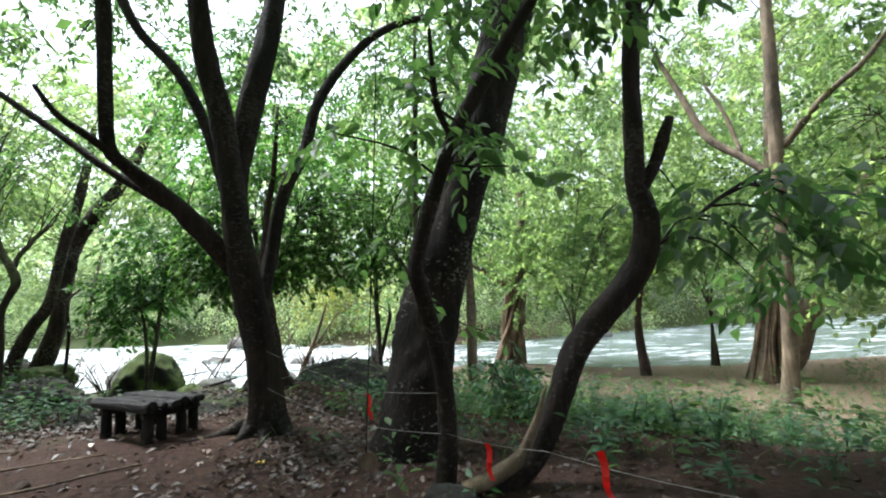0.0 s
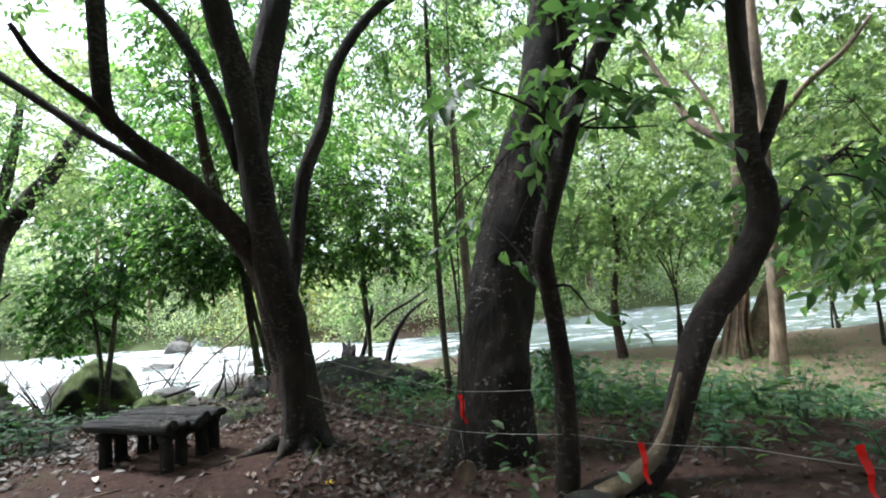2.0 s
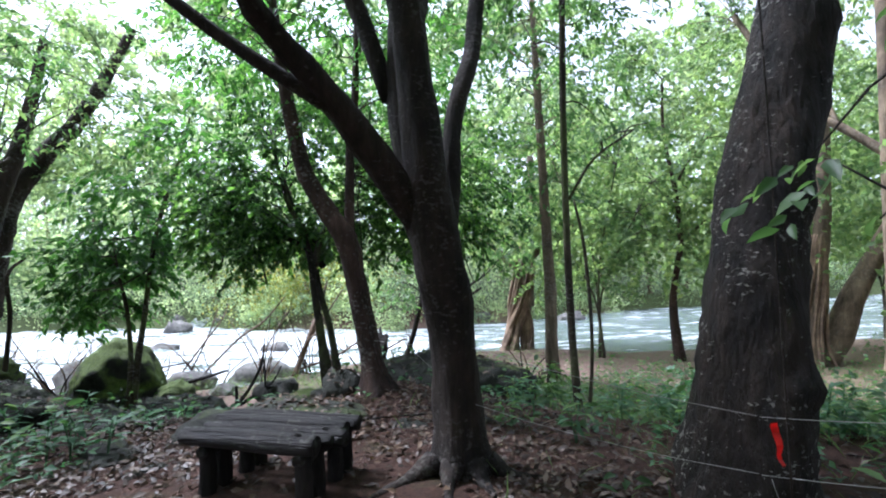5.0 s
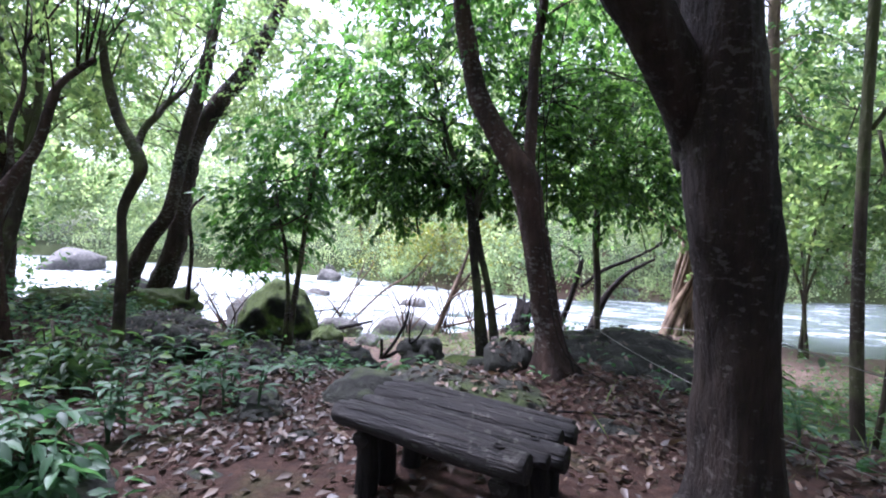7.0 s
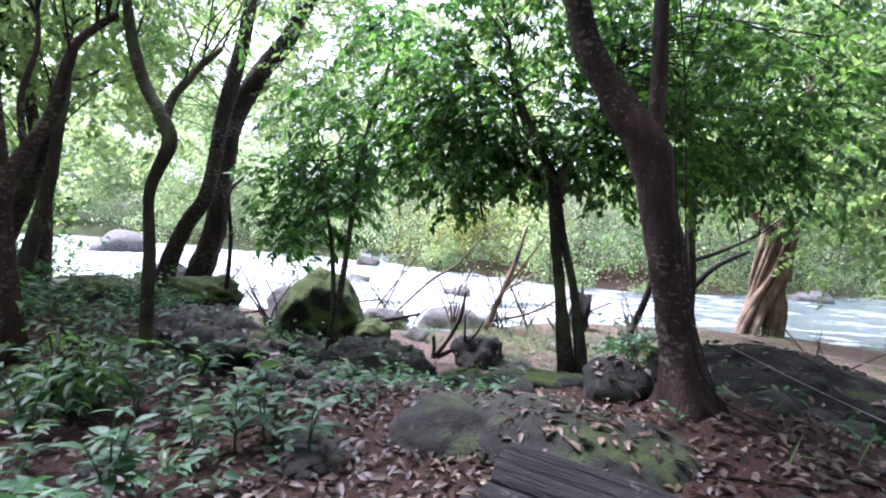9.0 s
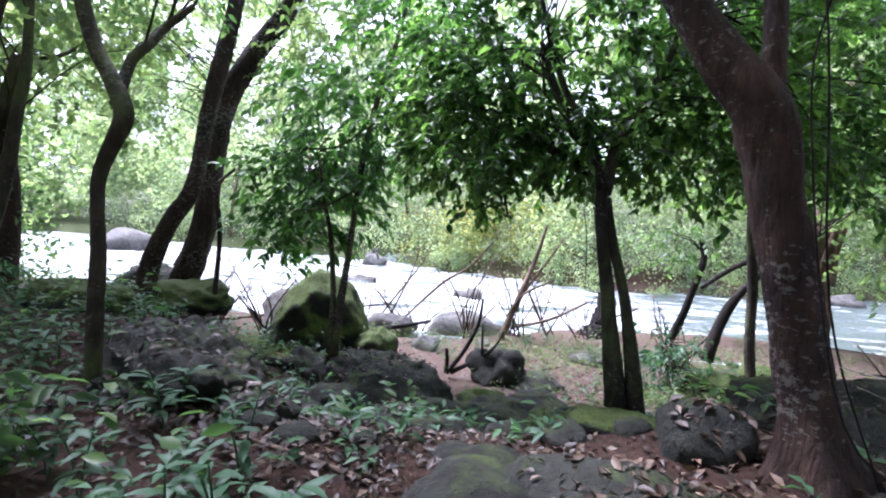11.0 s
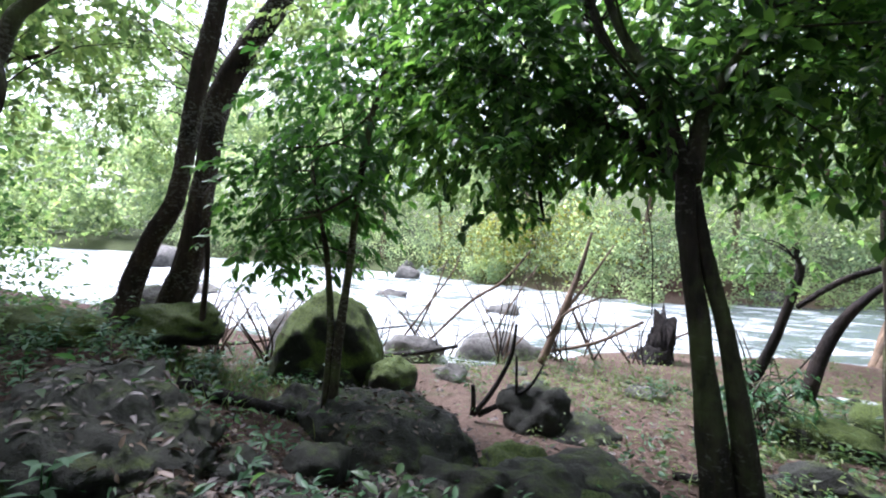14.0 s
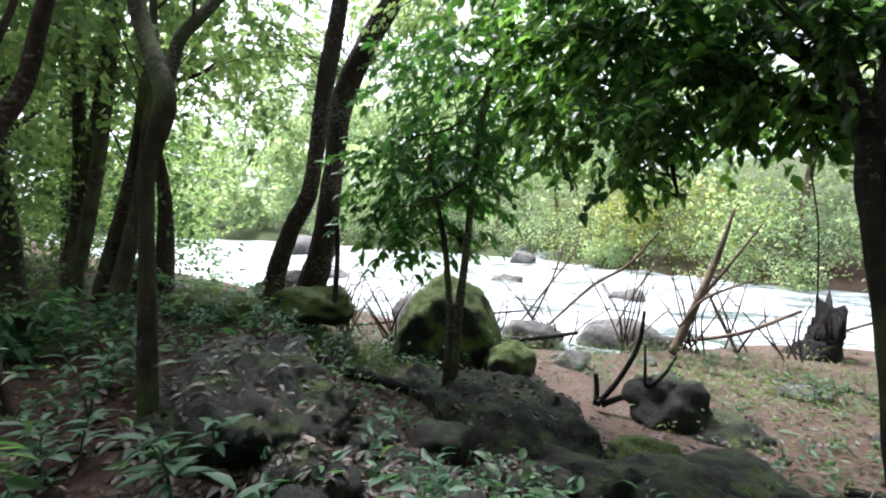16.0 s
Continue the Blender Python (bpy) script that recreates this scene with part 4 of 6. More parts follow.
tree("thin pair of saplings rising in front of the mossy boulder", saps_limbs, BARK_MOSS,
     [(-8.35, 12.4, 2.2, 0.9, 0.7, 0.75, 150), (-7.7, 12.6, 3.4, 1.1, 0.9, 1.0, 135), (-7.0, 12.9, 5.0, 1.0, 1.0, 0.9, 70), (-8.6, 12.3, 1.35, 0.45, 0.45, 0.4, 24)],
     LEAF_SAP, 0.19, 11, 8, ratio=0.42)
left_limbs = [
    [(-9.08, 7.92, 0.03, 0.127), (-9.09, 7.88, 0.69, 0.098), (-9.11, 7.84, 1.34, 0.086), (-9.11, 7.85, 1.72, 0.091), (-9.05, 7.98, 2.08, 0.071), (-8.98, 8.17, 2.5, 0.057), (-8.93, 8.28, 3.05, 0.052), (-8.9, 8.37, 3.32, 0.044), (-8.78, 8.67, 3.72, 0.037)],
    [(-9.1, 7.87, 1.62, 0.07), (-9.22, 7.84, 2.41, 0.059), (-9.32, 7.84, 3.21, 0.054), (-9.43, 7.85, 4.12, 0.038)],
    [(-9.05, 7.98, 2.12, 0.033), (-9.18, 8.03, 2.63, 0.028), (-9.25, 8.22, 3.21, 0.023), (-9.36, 8.29, 3.71, 0.018)],
]
# the higher leaf blob is out of view, added to keep sun off the bench
tree("reddish tree with curving limbs over the leafy bank", left_limbs, BARK_RED,
     [(-9.2, 8.2, 4.7, 1.6, 1.5, 1.0, 110), (-8.2, 7.6, 6.6, 2.2, 2.0, 1.0, 130)], LEAF_BRIGHT, 0.11, 14, 14, 0.4)

shore_limbs = [
    [(-1.7, 12.3, -0.83, 0.074), (-1.79, 12.35, 0.12, 0.064), (-1.8, 12.35, 0.93, 0.064), (-1.85, 12.37, 1.62, 0.064), (-1.85, 12.38, 2.44, 0.058), (-1.92, 12.41, 3.14, 0.041), (-1.97, 12.43, 3.85, 0.029)],
    [(-1.86, 12.38, 2.38, 0.046), (-1.71, 12.42, 2.82, 0.041), (-1.47, 12.41, 2.99, 0.029), (-1.21, 12.4, 3.28, 0.017)],
]
tree("slim grey shore tree with a forked top", shore_limbs, BARK_MOSS,
     [(-1.7, 12.3, 4.6, 1.3, 1.2, 1.1, 120), (-1.2, 12.2, 2.9, 1.0, 0.8, 0.9, 100), (-0.4, 12.9, 4.0, 1.5, 1.0, 1.5, 150), (-2.5, 13.0, 5.6, 1.4, 1.0, 1.2, 100)], LEAF_DARK, 0.14, 12, 10, ratio=0.48)
arch_limbs = [
    [(-1.5, 14.89, -0.64, 0.105), (-1.34, 14.9, -0.02, 0.096), (-1.15, 14.9, 0.44, 0.086), (-0.92, 14.87, 0.8, 0.068), (-0.6, 14.81, 1.13, 0.05), (-0.1, 14.66, 1.45, 0.028)],
    [(-2.26, 14.59, -0.36, 0.077), (-2.04, 14.54, 0.26, 0.068), (-1.85, 14.5, 0.95, 0.063), (-1.77, 14.52, 1.29, 0.054), (-1.82, 14.6, 1.62, 0.034)],
    [(-1.74, 14.67, 0.73, 0.038), (-1.23, 14.61, 1.15, 0.042), (-0.65, 14.52, 1.43, 0.036), (-0.06, 14.42, 1.77, 0.023)],
]
tree("low shore tree with arching bare limbs", arch_limbs, BARK_DARK,
     [(0.2, 14.3, 3.0, 1.4, 1.0, 0.7, 40), (-2.2, 14.6, 1.6, 0.6, 0.6, 0.5, 16)], LEAF_MID, 0.14, 12, 10)

for label, limbs in (("broad pale trunk deep in the woods", [
    [(-19.1, 12.0, 0.0, 0.3), (-19.05, 12.0, 1.5, 0.25), (-18.98, 12.0, 2.92, 0.246), (-18.83, 12.0, 5.46, 0.214), (-18.7, 12.0, 8.5, 0.16)],
]), ("brown leaning trunk beyond the herbs", [
    [(-15.1, 10.5, 0.0, 0.21), (-14.9, 10.5, 0.8, 0.178), (-14.32, 10.5, 1.67, 0.17), (-13.79, 10.5, 2.91, 0.15), (-13.3, 10.5, 4.05, 0.129), (-12.8, 10.5, 5.6, 0.1)],
]), ("dark trunk leaning over the mossy rocks", [
    [(-13.3, 10.3, -0.1, 0.23), (-13.1, 10.3, 0.4, 0.19), (-12.74, 10.3, 1.04, 0.17), (-12.28, 10.3, 1.81, 0.15), (-11.95, 10.3, 2.46, 0.123), (-11.6, 10.3, 3.6, 0.09)],
]), ("dark slanting trunk in the woods by the path", [
    [(-11.79, 9.81, 0.21, 0.137), (-11.72, 9.97, 0.9, 0.108), (-11.62, 10.15, 1.9, 0.093), (-11.57, 10.25, 2.84, 0.078), (-11.53, 10.33, 3.54, 0.062), (-11.52, 10.35, 4.76, 0.046)],
]), ("straight slim trunk in the woods by the path", [
    [(-14.22, 10.27, 0.35, 0.106), (-14.18, 10.35, 1.89, 0.096), (-14.16, 10.41, 3.32, 0.096), (-14.15, 10.43, 5.2, 0.104), (-14.14, 10.45, 6.58, 0.085)],
]), ("grey leaning trunk in the woods by the path", [
    [(-13.39, 9.93, 0.5, 0.114), (-13.31, 10.14, 1.42, 0.106), (-13.23, 10.33, 2.76, 0.107), (-13.17, 10.48, 4.11, 0.099), (-13.1, 10.64, 5.56, 0.081)],
])):
    tree(label, limbs, BARK_MOSS, [(limbs[0][-1][0], limbs[0][-1][1], limbs[0][-1][2] + 0.6, 1.7, 1.7, 1.2, 90)], LEAF_BRIGHT, 0.15, 12, 12, 0.4, plain_leaves=True)

# ---- generic woods: three kinds of tree, copied ----
def wood_tree(label, seed, height, girth, spread, mat, leaf_mat, size, sprays, lean=0.3):
    r = np.random.default_rng(seed)
    pts, p = [], np.zeros(3)
    for i in range(6):
        u = i / 5
        pts.append((p[0], p[1], height * 0.8 * u - 0.3 * (i == 0), girth * (1 - 0.75 * u) * (1.5 if i == 0 else 1)))
        p = p + r.normal(0, lean, 3)
    limbs = [pts]
    blobs = []
    for i in range(5):
        k = 2 + i % 4
        b = np.array(pts[k][:3])
        a = i * 2.4 + r.uniform(0, 1)
        d = np.array((math.cos(a), math.sin(a), 0.7)) * spread * r.uniform(0.6, 0.9)
        limbs.append([(*b, pts[k][3] * 0.6), (*(b + d * 0.5 + r.normal(0, 0.1, 3)), pts[k][3] * 0.35), (*(b + d), pts[k][3] * 0.15)])
        e = b + d
        blobs.append((e[0], e[1], e[2], spread * 0.5, spread * 0.5, spread * 0.42, sprays // 6))
    t = pts[-1]
    blobs.append((t[0], t[1], t[2] + 0.4, spread * 0.75, spread * 0.75, spread * 0.6, sprays // 3))
    return tree(label, limbs, mat, blobs, leaf_mat, size, 12, 10, 0.3, "woods along the river", ratio=0.5, reach=size * 4, plain_leaves=True)


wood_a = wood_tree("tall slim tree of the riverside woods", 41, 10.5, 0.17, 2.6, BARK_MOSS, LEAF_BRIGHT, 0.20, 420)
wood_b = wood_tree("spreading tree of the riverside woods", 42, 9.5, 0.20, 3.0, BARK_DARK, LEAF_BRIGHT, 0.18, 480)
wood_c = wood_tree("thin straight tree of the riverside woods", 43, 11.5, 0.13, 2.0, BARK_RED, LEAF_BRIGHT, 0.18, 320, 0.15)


def on_ground(x, y):
    return float(ground_z(x, y))


# the last nine stand out of view, added to shape light on the path
spots = [(wood_a, -14.5, 9.5, 0), (wood_b, -18.5, 10.2, 70), (wood_c, -13.2, 11.2, 30), (wood_c, -15.5, 7.2, 110), (wood_c, -21.5, 8.0, 260), (wood_a, -27.5, 9.0, 300), (wood_c, -17.8, 9.4, 310), (wood_a, 15.5, 10.5, 40), (wood_b, 18, 15, 10),
         (wood_c, 6.5, 15.8, 80), (wood_a, 21, 11.5, 130), (wood_b, 12.5, 7.0, 220), (wood_b, -6, -5.5, 0), (wood_a, -1, -6.5, 90), (wood_b, 4.5, -4.5, 180), (wood_c, -10.5, -2.5, 45),
         (wood_a, 9, -2, 250), (wood_b, -13.5, 2.5, 33), (wood_a, -3, -2.6, 133), (wood_a, -7.8, 1.5, 10), (wood_c, 2.4, -1.8, 10)]
for ob, x, y, turn in spots[3:]:
    copy_thing(ob, pose(x, y, on_ground(x, y), 0, 0, turn))
for ob, (o2, x, y, turn) in ((wood_a, spots[0]), (wood_b, spots[1]), (wood_c, spots[2])):
    ob.matrix_basis = pose(x, y, on_ground(x, y), 0, 0, turn)



def bank_tree(x, y, h, seed, mat, size, label, leafy=1.0):
    """A leafy small tree or shrub with several stems and foliage low to the ground."""
    r = np.random.default_rng(seed)
    z = on_ground(x, y)
    limbs, blobs = [], []
    for i in range(4):
        a = r.uniform(0, 6.28)
        d = np.array((math.cos(a), math.sin(a))) * h * r.uniform(0.12, 0.4)
        top = z + h * r.uniform(0.65, 1.0)
        limbs.append([(x + d[0] * 0.05, y + d[1] * 0.05, z - 0.15, 0.006 * h), (x + d[0] * 0.08, y + d[1] * 0.08, z + (top - z) * 0.4, 0.0045 * h), (x + d[0], y + d[1], top, 0.002 * h)])
        for u, k in ((0.62, 0.9), (0.82, 1.0), (1.05, 0.8)):
            q = h * 0.2 * k
            blobs.append((x + d[0] * u + r.normal(0, 0.15 * h), y + d[1] * u + r.normal(0, 0.1 * h), z + (top - z) * u, q * 1.25, q * 1.1, q * 0.85, int(26 * leafy * h ** 0.5)))
    return tree(label, limbs, BARK_MOSS, blobs, mat, size, 12, 8, 0, "leafy bank trees", ratio=0.48, reach=size * 3.4, plain_leaves=True)


for i, (x, y, h, mat, size) in enumerate([
        (4.6, 17.3, 7.5, LEAF_BRIGHT, 0.20), (9.6, 17.2, 7.5, LEAF_BRIGHT, 0.2), (13.5, 13.2, 7.5, LEAF_BRIGHT, 0.2),
        (10.5, 8.5, 6.5, LEAF_BRIGHT, 0.18), (17.0, 18.0, 8.0, LEAF_BRIGHT, 0.22), 
        (-20.5, 10.8, 6.0, LEAF_BRIGHT, 0.18),
        (-13.0, 6.0, 5.5, LEAF_BRIGHT, 0.16), (21.0, 15.5, 8.0, LEAF_BRIGHT, 0.22)]):
    bank_tree(x, y, h, 100 + i, mat, size, "many-stemmed leafy tree on the river bank" if h > 4 else "leafy shrub on the river bank")

def shrub(x, y, h, seed, mat, size, label):
    """A low leafy bush of thin stems."""
    r = np.random.default_rng(seed)
    z = on_ground(x, y)
    limbs, blobs = [], []
    for i in range(5):
        a = r.uniform(0, 6.28)
        d = np.array((math.cos(a), math.sin(a))) * h * r.uniform(0.15, 0.45)
        top = z + h * r.uniform(0.6, 1.0)
        limbs.append([(x + d[0] * 0.05, y + d[1] * 0.05, z - 0.08, 0.011), (x + d[0] * 0.4, y + d[1] * 0.4, z + (top - z) * 0.5, 0.008), (x + d[0], y + d[1], top, 0.004)])
        blobs.append((x + d[0], y + d[1], top - 0.1 * h, 0.26 * h, 0.26 * h, 0.2 * h, 7))
        blobs.append((x + d[0] * 0.6, y + d[1] * 0.6, z + (top - z) * 0.55, 0.22 * h, 0.22 * h, 0.16 * h, 4))
    ob = tree(label, limbs, BARK_MOSS, blobs, mat, size, 9, 8, 0, "bushes of the undergrowth", "shrub", ratio=0.4, reach=size * 2)
    ob["category"] = "bush"
    return ob


for i, (x, y, h, size) in enumerate([(2.3, 7.2, 0.6, 0.12), (1.3, 7.9, 0.8, 0.13), (0.9, 6.4, 0.9, 0.13), (-7.6, 7.2, 0.7, 0.12), (-8.8, 6.8, 0.9, 0.14),
                                     (-10.6, 8.6, 0.7, 0.13), (-0.2, 10.2, 1.0, 0.14), (-2.3, 14.0, 1.0, 0.12), (-12.8, 10.6, 0.7, 0.13),
                                     (-13.8, 13.6, 0.7, 0.14), (-5.9, 5.6, 0.45, 0.13), (-6.6, 5.1, 0.6, 0.14)]):
    shrub(x, y, h, 400 + i, LEAF_HERB if i % 3 else LEAF_MID, size, "leafy green bush in the undergrowth")

# the old tree on aerial roots at the water's edge
banyan = thing("tree", "old tree standing on pale aerial roots by the water", "tree")
bx, by = 2.6, 20.6
bz = on_ground(bx, by)
for i in range(30):
    a = rng.uniform(0, 6.28)
    r0, r1 = rng.uniform(0.3, 0.95), rng.uniform(0.15, 0.5)
    part_of("aerial_root", mesh_of("aerial_root", *tube([(bx + r0 * math.cos(a) - 0.15, by + r0 * 0.7 * math.sin(a), bz - 0.2, 0.08), (bx + r0 * 0.75 * math.cos(a + 0.3) + 0.05, by + 0.3 * math.sin(a), bz + 0.9, rng.uniform(0.035, 0.11)),
            (bx + 0.25 + r1 * math.cos(a + 0.7), by + r1 * math.sin(a + 0.7), bz + 2.0, rng.uniform(0.06, 0.11)), (bx + 0.55 + r1 * math.cos(a + 0.9), by + r1 * math.sin(a + 0.9), bz + 3.4, 0.06)], 8, 5, 0.16), BARK_ROOT), banyan)
ban_limbs = [[(bx + 0.3, by, bz + 1.8, 0.45), (bx + 0.5, by, bz + 3.4, 0.36), (bx + 0.9, by, bz + 5.5, 0.26), (bx + 1.0, by, bz + 8, 0.14)], [(bx + 0.4, by, bz + 3.2, 0.2), (bx - 1.4, by - 0.6, bz + 4.4, 0.12), (bx - 3.0, by - 1.2, bz + 4.8, 0.06)], [(bx + 0.5, by, bz + 3.6, 0.2), (bx + 2.4, by - 0.5, bz + 5.0, 0.12), (bx + 4.0, by - 1, bz + 5.4, 0.06)]]
for i, rows in enumerate(ban_limbs):
    part_of("trunk" if i == 0 else "limb", mesh_of("limb", *tube(rows, 14, 6, 0.1), BARK_PALE), banyan)
crown(banyan, [(bx + 1, by, bz + 8, 3.5, 3, 2.2, 240), (bx - 2.6, by - 1, bz + 4.6, 1.8, 1.6, 1.2, 110), (bx + 3.6, by - 0.6, bz + 5.2, 2.0, 1.6, 1.3, 120), (bx + 0.6, by - 1, bz + 5.0, 2, 1.4, 1.0, 90)], LEAF_BRIGHT, 0.22, 12, 0.48, 0.7, ban_limbs, BARK_PALE, "", True)

# ---- the far bank ----
def far_woods(label, n, lo, hi, mat, size, x0, x1, depth, name="far_woods", girth=(1.4, 3.4)):
    """Leaves over many uneven crowns standing along the far bank."""
    blobs = []
    for _ in range(n):
        x = rng.uniform(x0, x1)
        y = float(far_bank(x)) + rng.uniform(*depth)
        r = rng.uniform(*girth)
        blobs.append((x, y, on_ground(x, y) + rng.uniform(lo, hi), r))
    at = []
    for x, y, z, r in blobs:
        m = int(r * (300 if r < 1.2 else 120 if size < 0.5 else 85))
        at.append(ball_points(m, (x, y, z), (r, r * 0.9, r * 0.75), 0.55))
    at = np.vstack(at)
    v, f = simple_leaves(at, size * rng.uniform(0.6, 1.3, len(at)))
    return tagged(new(name, mesh_of(name, v, f, mat)), label, "trees", kind="stuff")


def woods_patch(label, n, xr, yr, zr, mat, size, name="far_woods"):
    """A belt of leafy crowns on the near side."""
    at = []
    for _ in range(n):
        x, y, r = rng.uniform(*xr), rng.uniform(*yr), rng.uniform(1.2, 2.8)
        at.append(ball_points(int(125 * r), (x, y, on_ground(x, y) + rng.uniform(*zr)), (r, r * 0.9, r * 0.75), 0.55))
    at = np.vstack(at)
    v, f = simple_leaves(at, size * rng.uniform(0.6, 1.3, len(at)))
    return tagged(new(name, mesh_of(name, v, f, mat)), label, "trees", kind="stuff")


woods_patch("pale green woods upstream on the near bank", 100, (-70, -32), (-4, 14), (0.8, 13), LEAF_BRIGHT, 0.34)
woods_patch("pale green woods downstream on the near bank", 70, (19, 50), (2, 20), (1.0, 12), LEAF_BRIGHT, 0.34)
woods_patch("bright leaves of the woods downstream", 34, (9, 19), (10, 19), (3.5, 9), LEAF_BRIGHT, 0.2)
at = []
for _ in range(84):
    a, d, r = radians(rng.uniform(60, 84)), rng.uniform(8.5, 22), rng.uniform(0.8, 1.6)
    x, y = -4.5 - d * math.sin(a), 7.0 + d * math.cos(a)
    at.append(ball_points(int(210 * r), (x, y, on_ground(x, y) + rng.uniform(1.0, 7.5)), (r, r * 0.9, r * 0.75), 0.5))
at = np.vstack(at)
# the brighter leaf colour stands in for sunlight on these woods
tagged(new("woods", mesh_of("woods", *simple_leaves(at, 0.15 * rng.uniform(0.6, 1.3, len(at))), LEAF_BRIGHT)), "green leaves of the woods beside the path, sunlight put into their colour", "trees", kind="stuff")
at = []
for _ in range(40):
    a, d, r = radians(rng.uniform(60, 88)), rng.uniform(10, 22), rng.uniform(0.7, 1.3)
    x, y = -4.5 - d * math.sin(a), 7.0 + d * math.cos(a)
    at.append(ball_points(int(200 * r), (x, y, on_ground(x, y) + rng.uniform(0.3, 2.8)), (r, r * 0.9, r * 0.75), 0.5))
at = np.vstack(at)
# the darker leaf colour stands in for shade under the trees
tagged(new("woods", mesh_of("woods", *simple_leaves(at, 0.14 * rng.uniform(0.6, 1.3, len(at))), LEAF_MID)), "green understorey beside the path, shade put into its darker leaf colour", "trees", kind="stuff")
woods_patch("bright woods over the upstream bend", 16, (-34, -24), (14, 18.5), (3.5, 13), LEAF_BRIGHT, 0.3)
# these two leaf belts are out of view, added to shade trunks and path
woods_patch("unseen woods added behind the start of the path for shade", 60, (-13, 11), (-10, -3.5), (1.0, 9), LEAF_MID, 0.3, "woods")
woods_patch("unseen leaves added over the path to shade it", 88, (-9, 3.5), (-4, 5.0), (6.9, 10), LEAF_MID, 0.24, "shade_canopy")
# distant crowns take their haze from the leaf colour
far_woods("woods far up the river", 130, 1.0, 14.0, LEAF_FAR_HAZED, 0.9, -170, -58, (0.0, 12.0))
woods_patch("woods far up the near bank", 60, (-150, -70), (0, 16), (1, 12), LEAF_FAR_HAZED, 0.8)
far_woods("bushes hanging over the far waterline", 110, 1.0, 2.6, LEAF_FAR_HAZED, 0.21, -50, 48, (0.2, 2.5), "far_bushes")
far_woods("low leafy sprays over the far waterline", 46, 0.3, 1.7, LEAF_FAR_HAZED, 0.17, -13, 16, (-0.6, 0.8), "far_bushes", (0.5, 1.1))
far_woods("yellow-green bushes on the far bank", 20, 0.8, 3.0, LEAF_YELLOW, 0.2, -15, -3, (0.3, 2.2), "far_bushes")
far_woods("dense green trees of the far bank, paled by haze in their colour", 270, 2.0, 11.0, LEAF_FAR_HAZED, 0.40, -62, 60, (2.0, 8.0))
far_woods("tall trees behind the far bank, paled by haze in their colour", 310, 5.0, 21.0, LEAF_FAR_HAZED, 0.6, -120, 90, (7.0, 22.0))
far_woods("tree tops on the far slope", 330, 12.0, 38.0, LEAF_FAR_HAZED, 0.9, -120, 90, (16.0, 30.0))
for i in range(16):
    x = -38 + i * 5.1 + rng.uniform(-1.5, 1.5)
    y = float(far_bank(x)) + rng.uniform(2, 7)
    z = on_ground(x, y)
    lean = rng.uniform(-1, 1)
    rows = [(x, y, z - 0.3, 0.28), (x + lean * 0.3, y, z + 3, 0.2), (x + lean, y, z + 7, 0.15), (x + lean * 1.6, y, z + 11, 0.08)]
    tagged(new("far_trunk", mesh_of("far_trunk", *tube(rows, 8, 4, 0.08), BARK_PALE)), "pale trunk among the far bank foliage", "tree", "far bank trunks")

cx, cy = -17.2, float(far_bank(-17.2)) + 0.2
cas = [(cx + dx, cy + 2.2 - 2.6 * u, WATER_LEVEL + 0.75 - 0.85 * u ** 2.2 + 0.12 * math.sin(dx * 5 + u * 3)) for u in np.linspace(0, 1, 9) for dx in np.linspace(-0.9, 0.9, 11)]
tagged(new("cascade", mesh_of("cascade", cas, [(r * 11 + k, r * 11 + k + 1, r * 11 + k + 12, r * 11 + k + 11) for r in range(8) for k in range(10)], WATER)), "small white cascade pouring from the far bank", "waterfall", kind="structure")
boulder(cx - 1.7, cy + 0.3, -0.8, 0.8, 0.7, 0.8, ROCK_WET, "dark wet rock beside the small cascade", 70)
boulder(cx + 1.8, cy + 0.2, -0.8, 0.9, 0.7, 0.7, ROCK_WET, "dark wet rock beside the small cascade", 71)

# ---- the log bench ----
bench = thing("log_bench", "weathered dark bench of split logs on short posts", "bench", at=(-3.72, 6.0, 0.13))
bench.rotation_euler = (0, 0, radians(-25))
for y, girth in ((-0.318, 0.069), (-0.198, 0.035), (-0.084, 0.064), (0.066, 0.059), (0.196, 0.05), (0.308, 0.043)):
    l0, l1 = -0.63 + rng.uniform(-0.08, 0.07), 0.58 + rng.uniform(-0.05, 0.07)
    z = 0.452 - girth + rng.uniform(-0.016, 0.012) - (0.022 if girth < 0.055 else 0)
    rows = [(l0, y, z, girth * 0.93), (l0 * 0.4, y + rng.uniform(-0.012, 0.012), z + 0.006, girth), (l1 * 0.4, y + rng.uniform(-0.012, 0.012), z, girth * 1.04), (l1, y, z - 0.004, girth * 0.95)]
    log = part_of("log", mesh_of("log", *tube(rows, 16, 8, 0.04, 0.05), LOGWOOD), bench)
    if girth > 0.06:
        for kx in (l0 * 0.62, l1 * 0.75):
            kz = z + girth * 0.93
            ring = [(kx + 0.024 * math.cos(a), y - 0.01 + 0.018 * math.sin(a), kz + 0.006 * math.sin(a * 0.5), 0.006) for a in np.linspace(0, 6.0, 9)]
            part_of("knot", mesh_of("knot", *tube(ring, 6, 2, 0.15), LOGWOOD), log, "healed knot on the log")
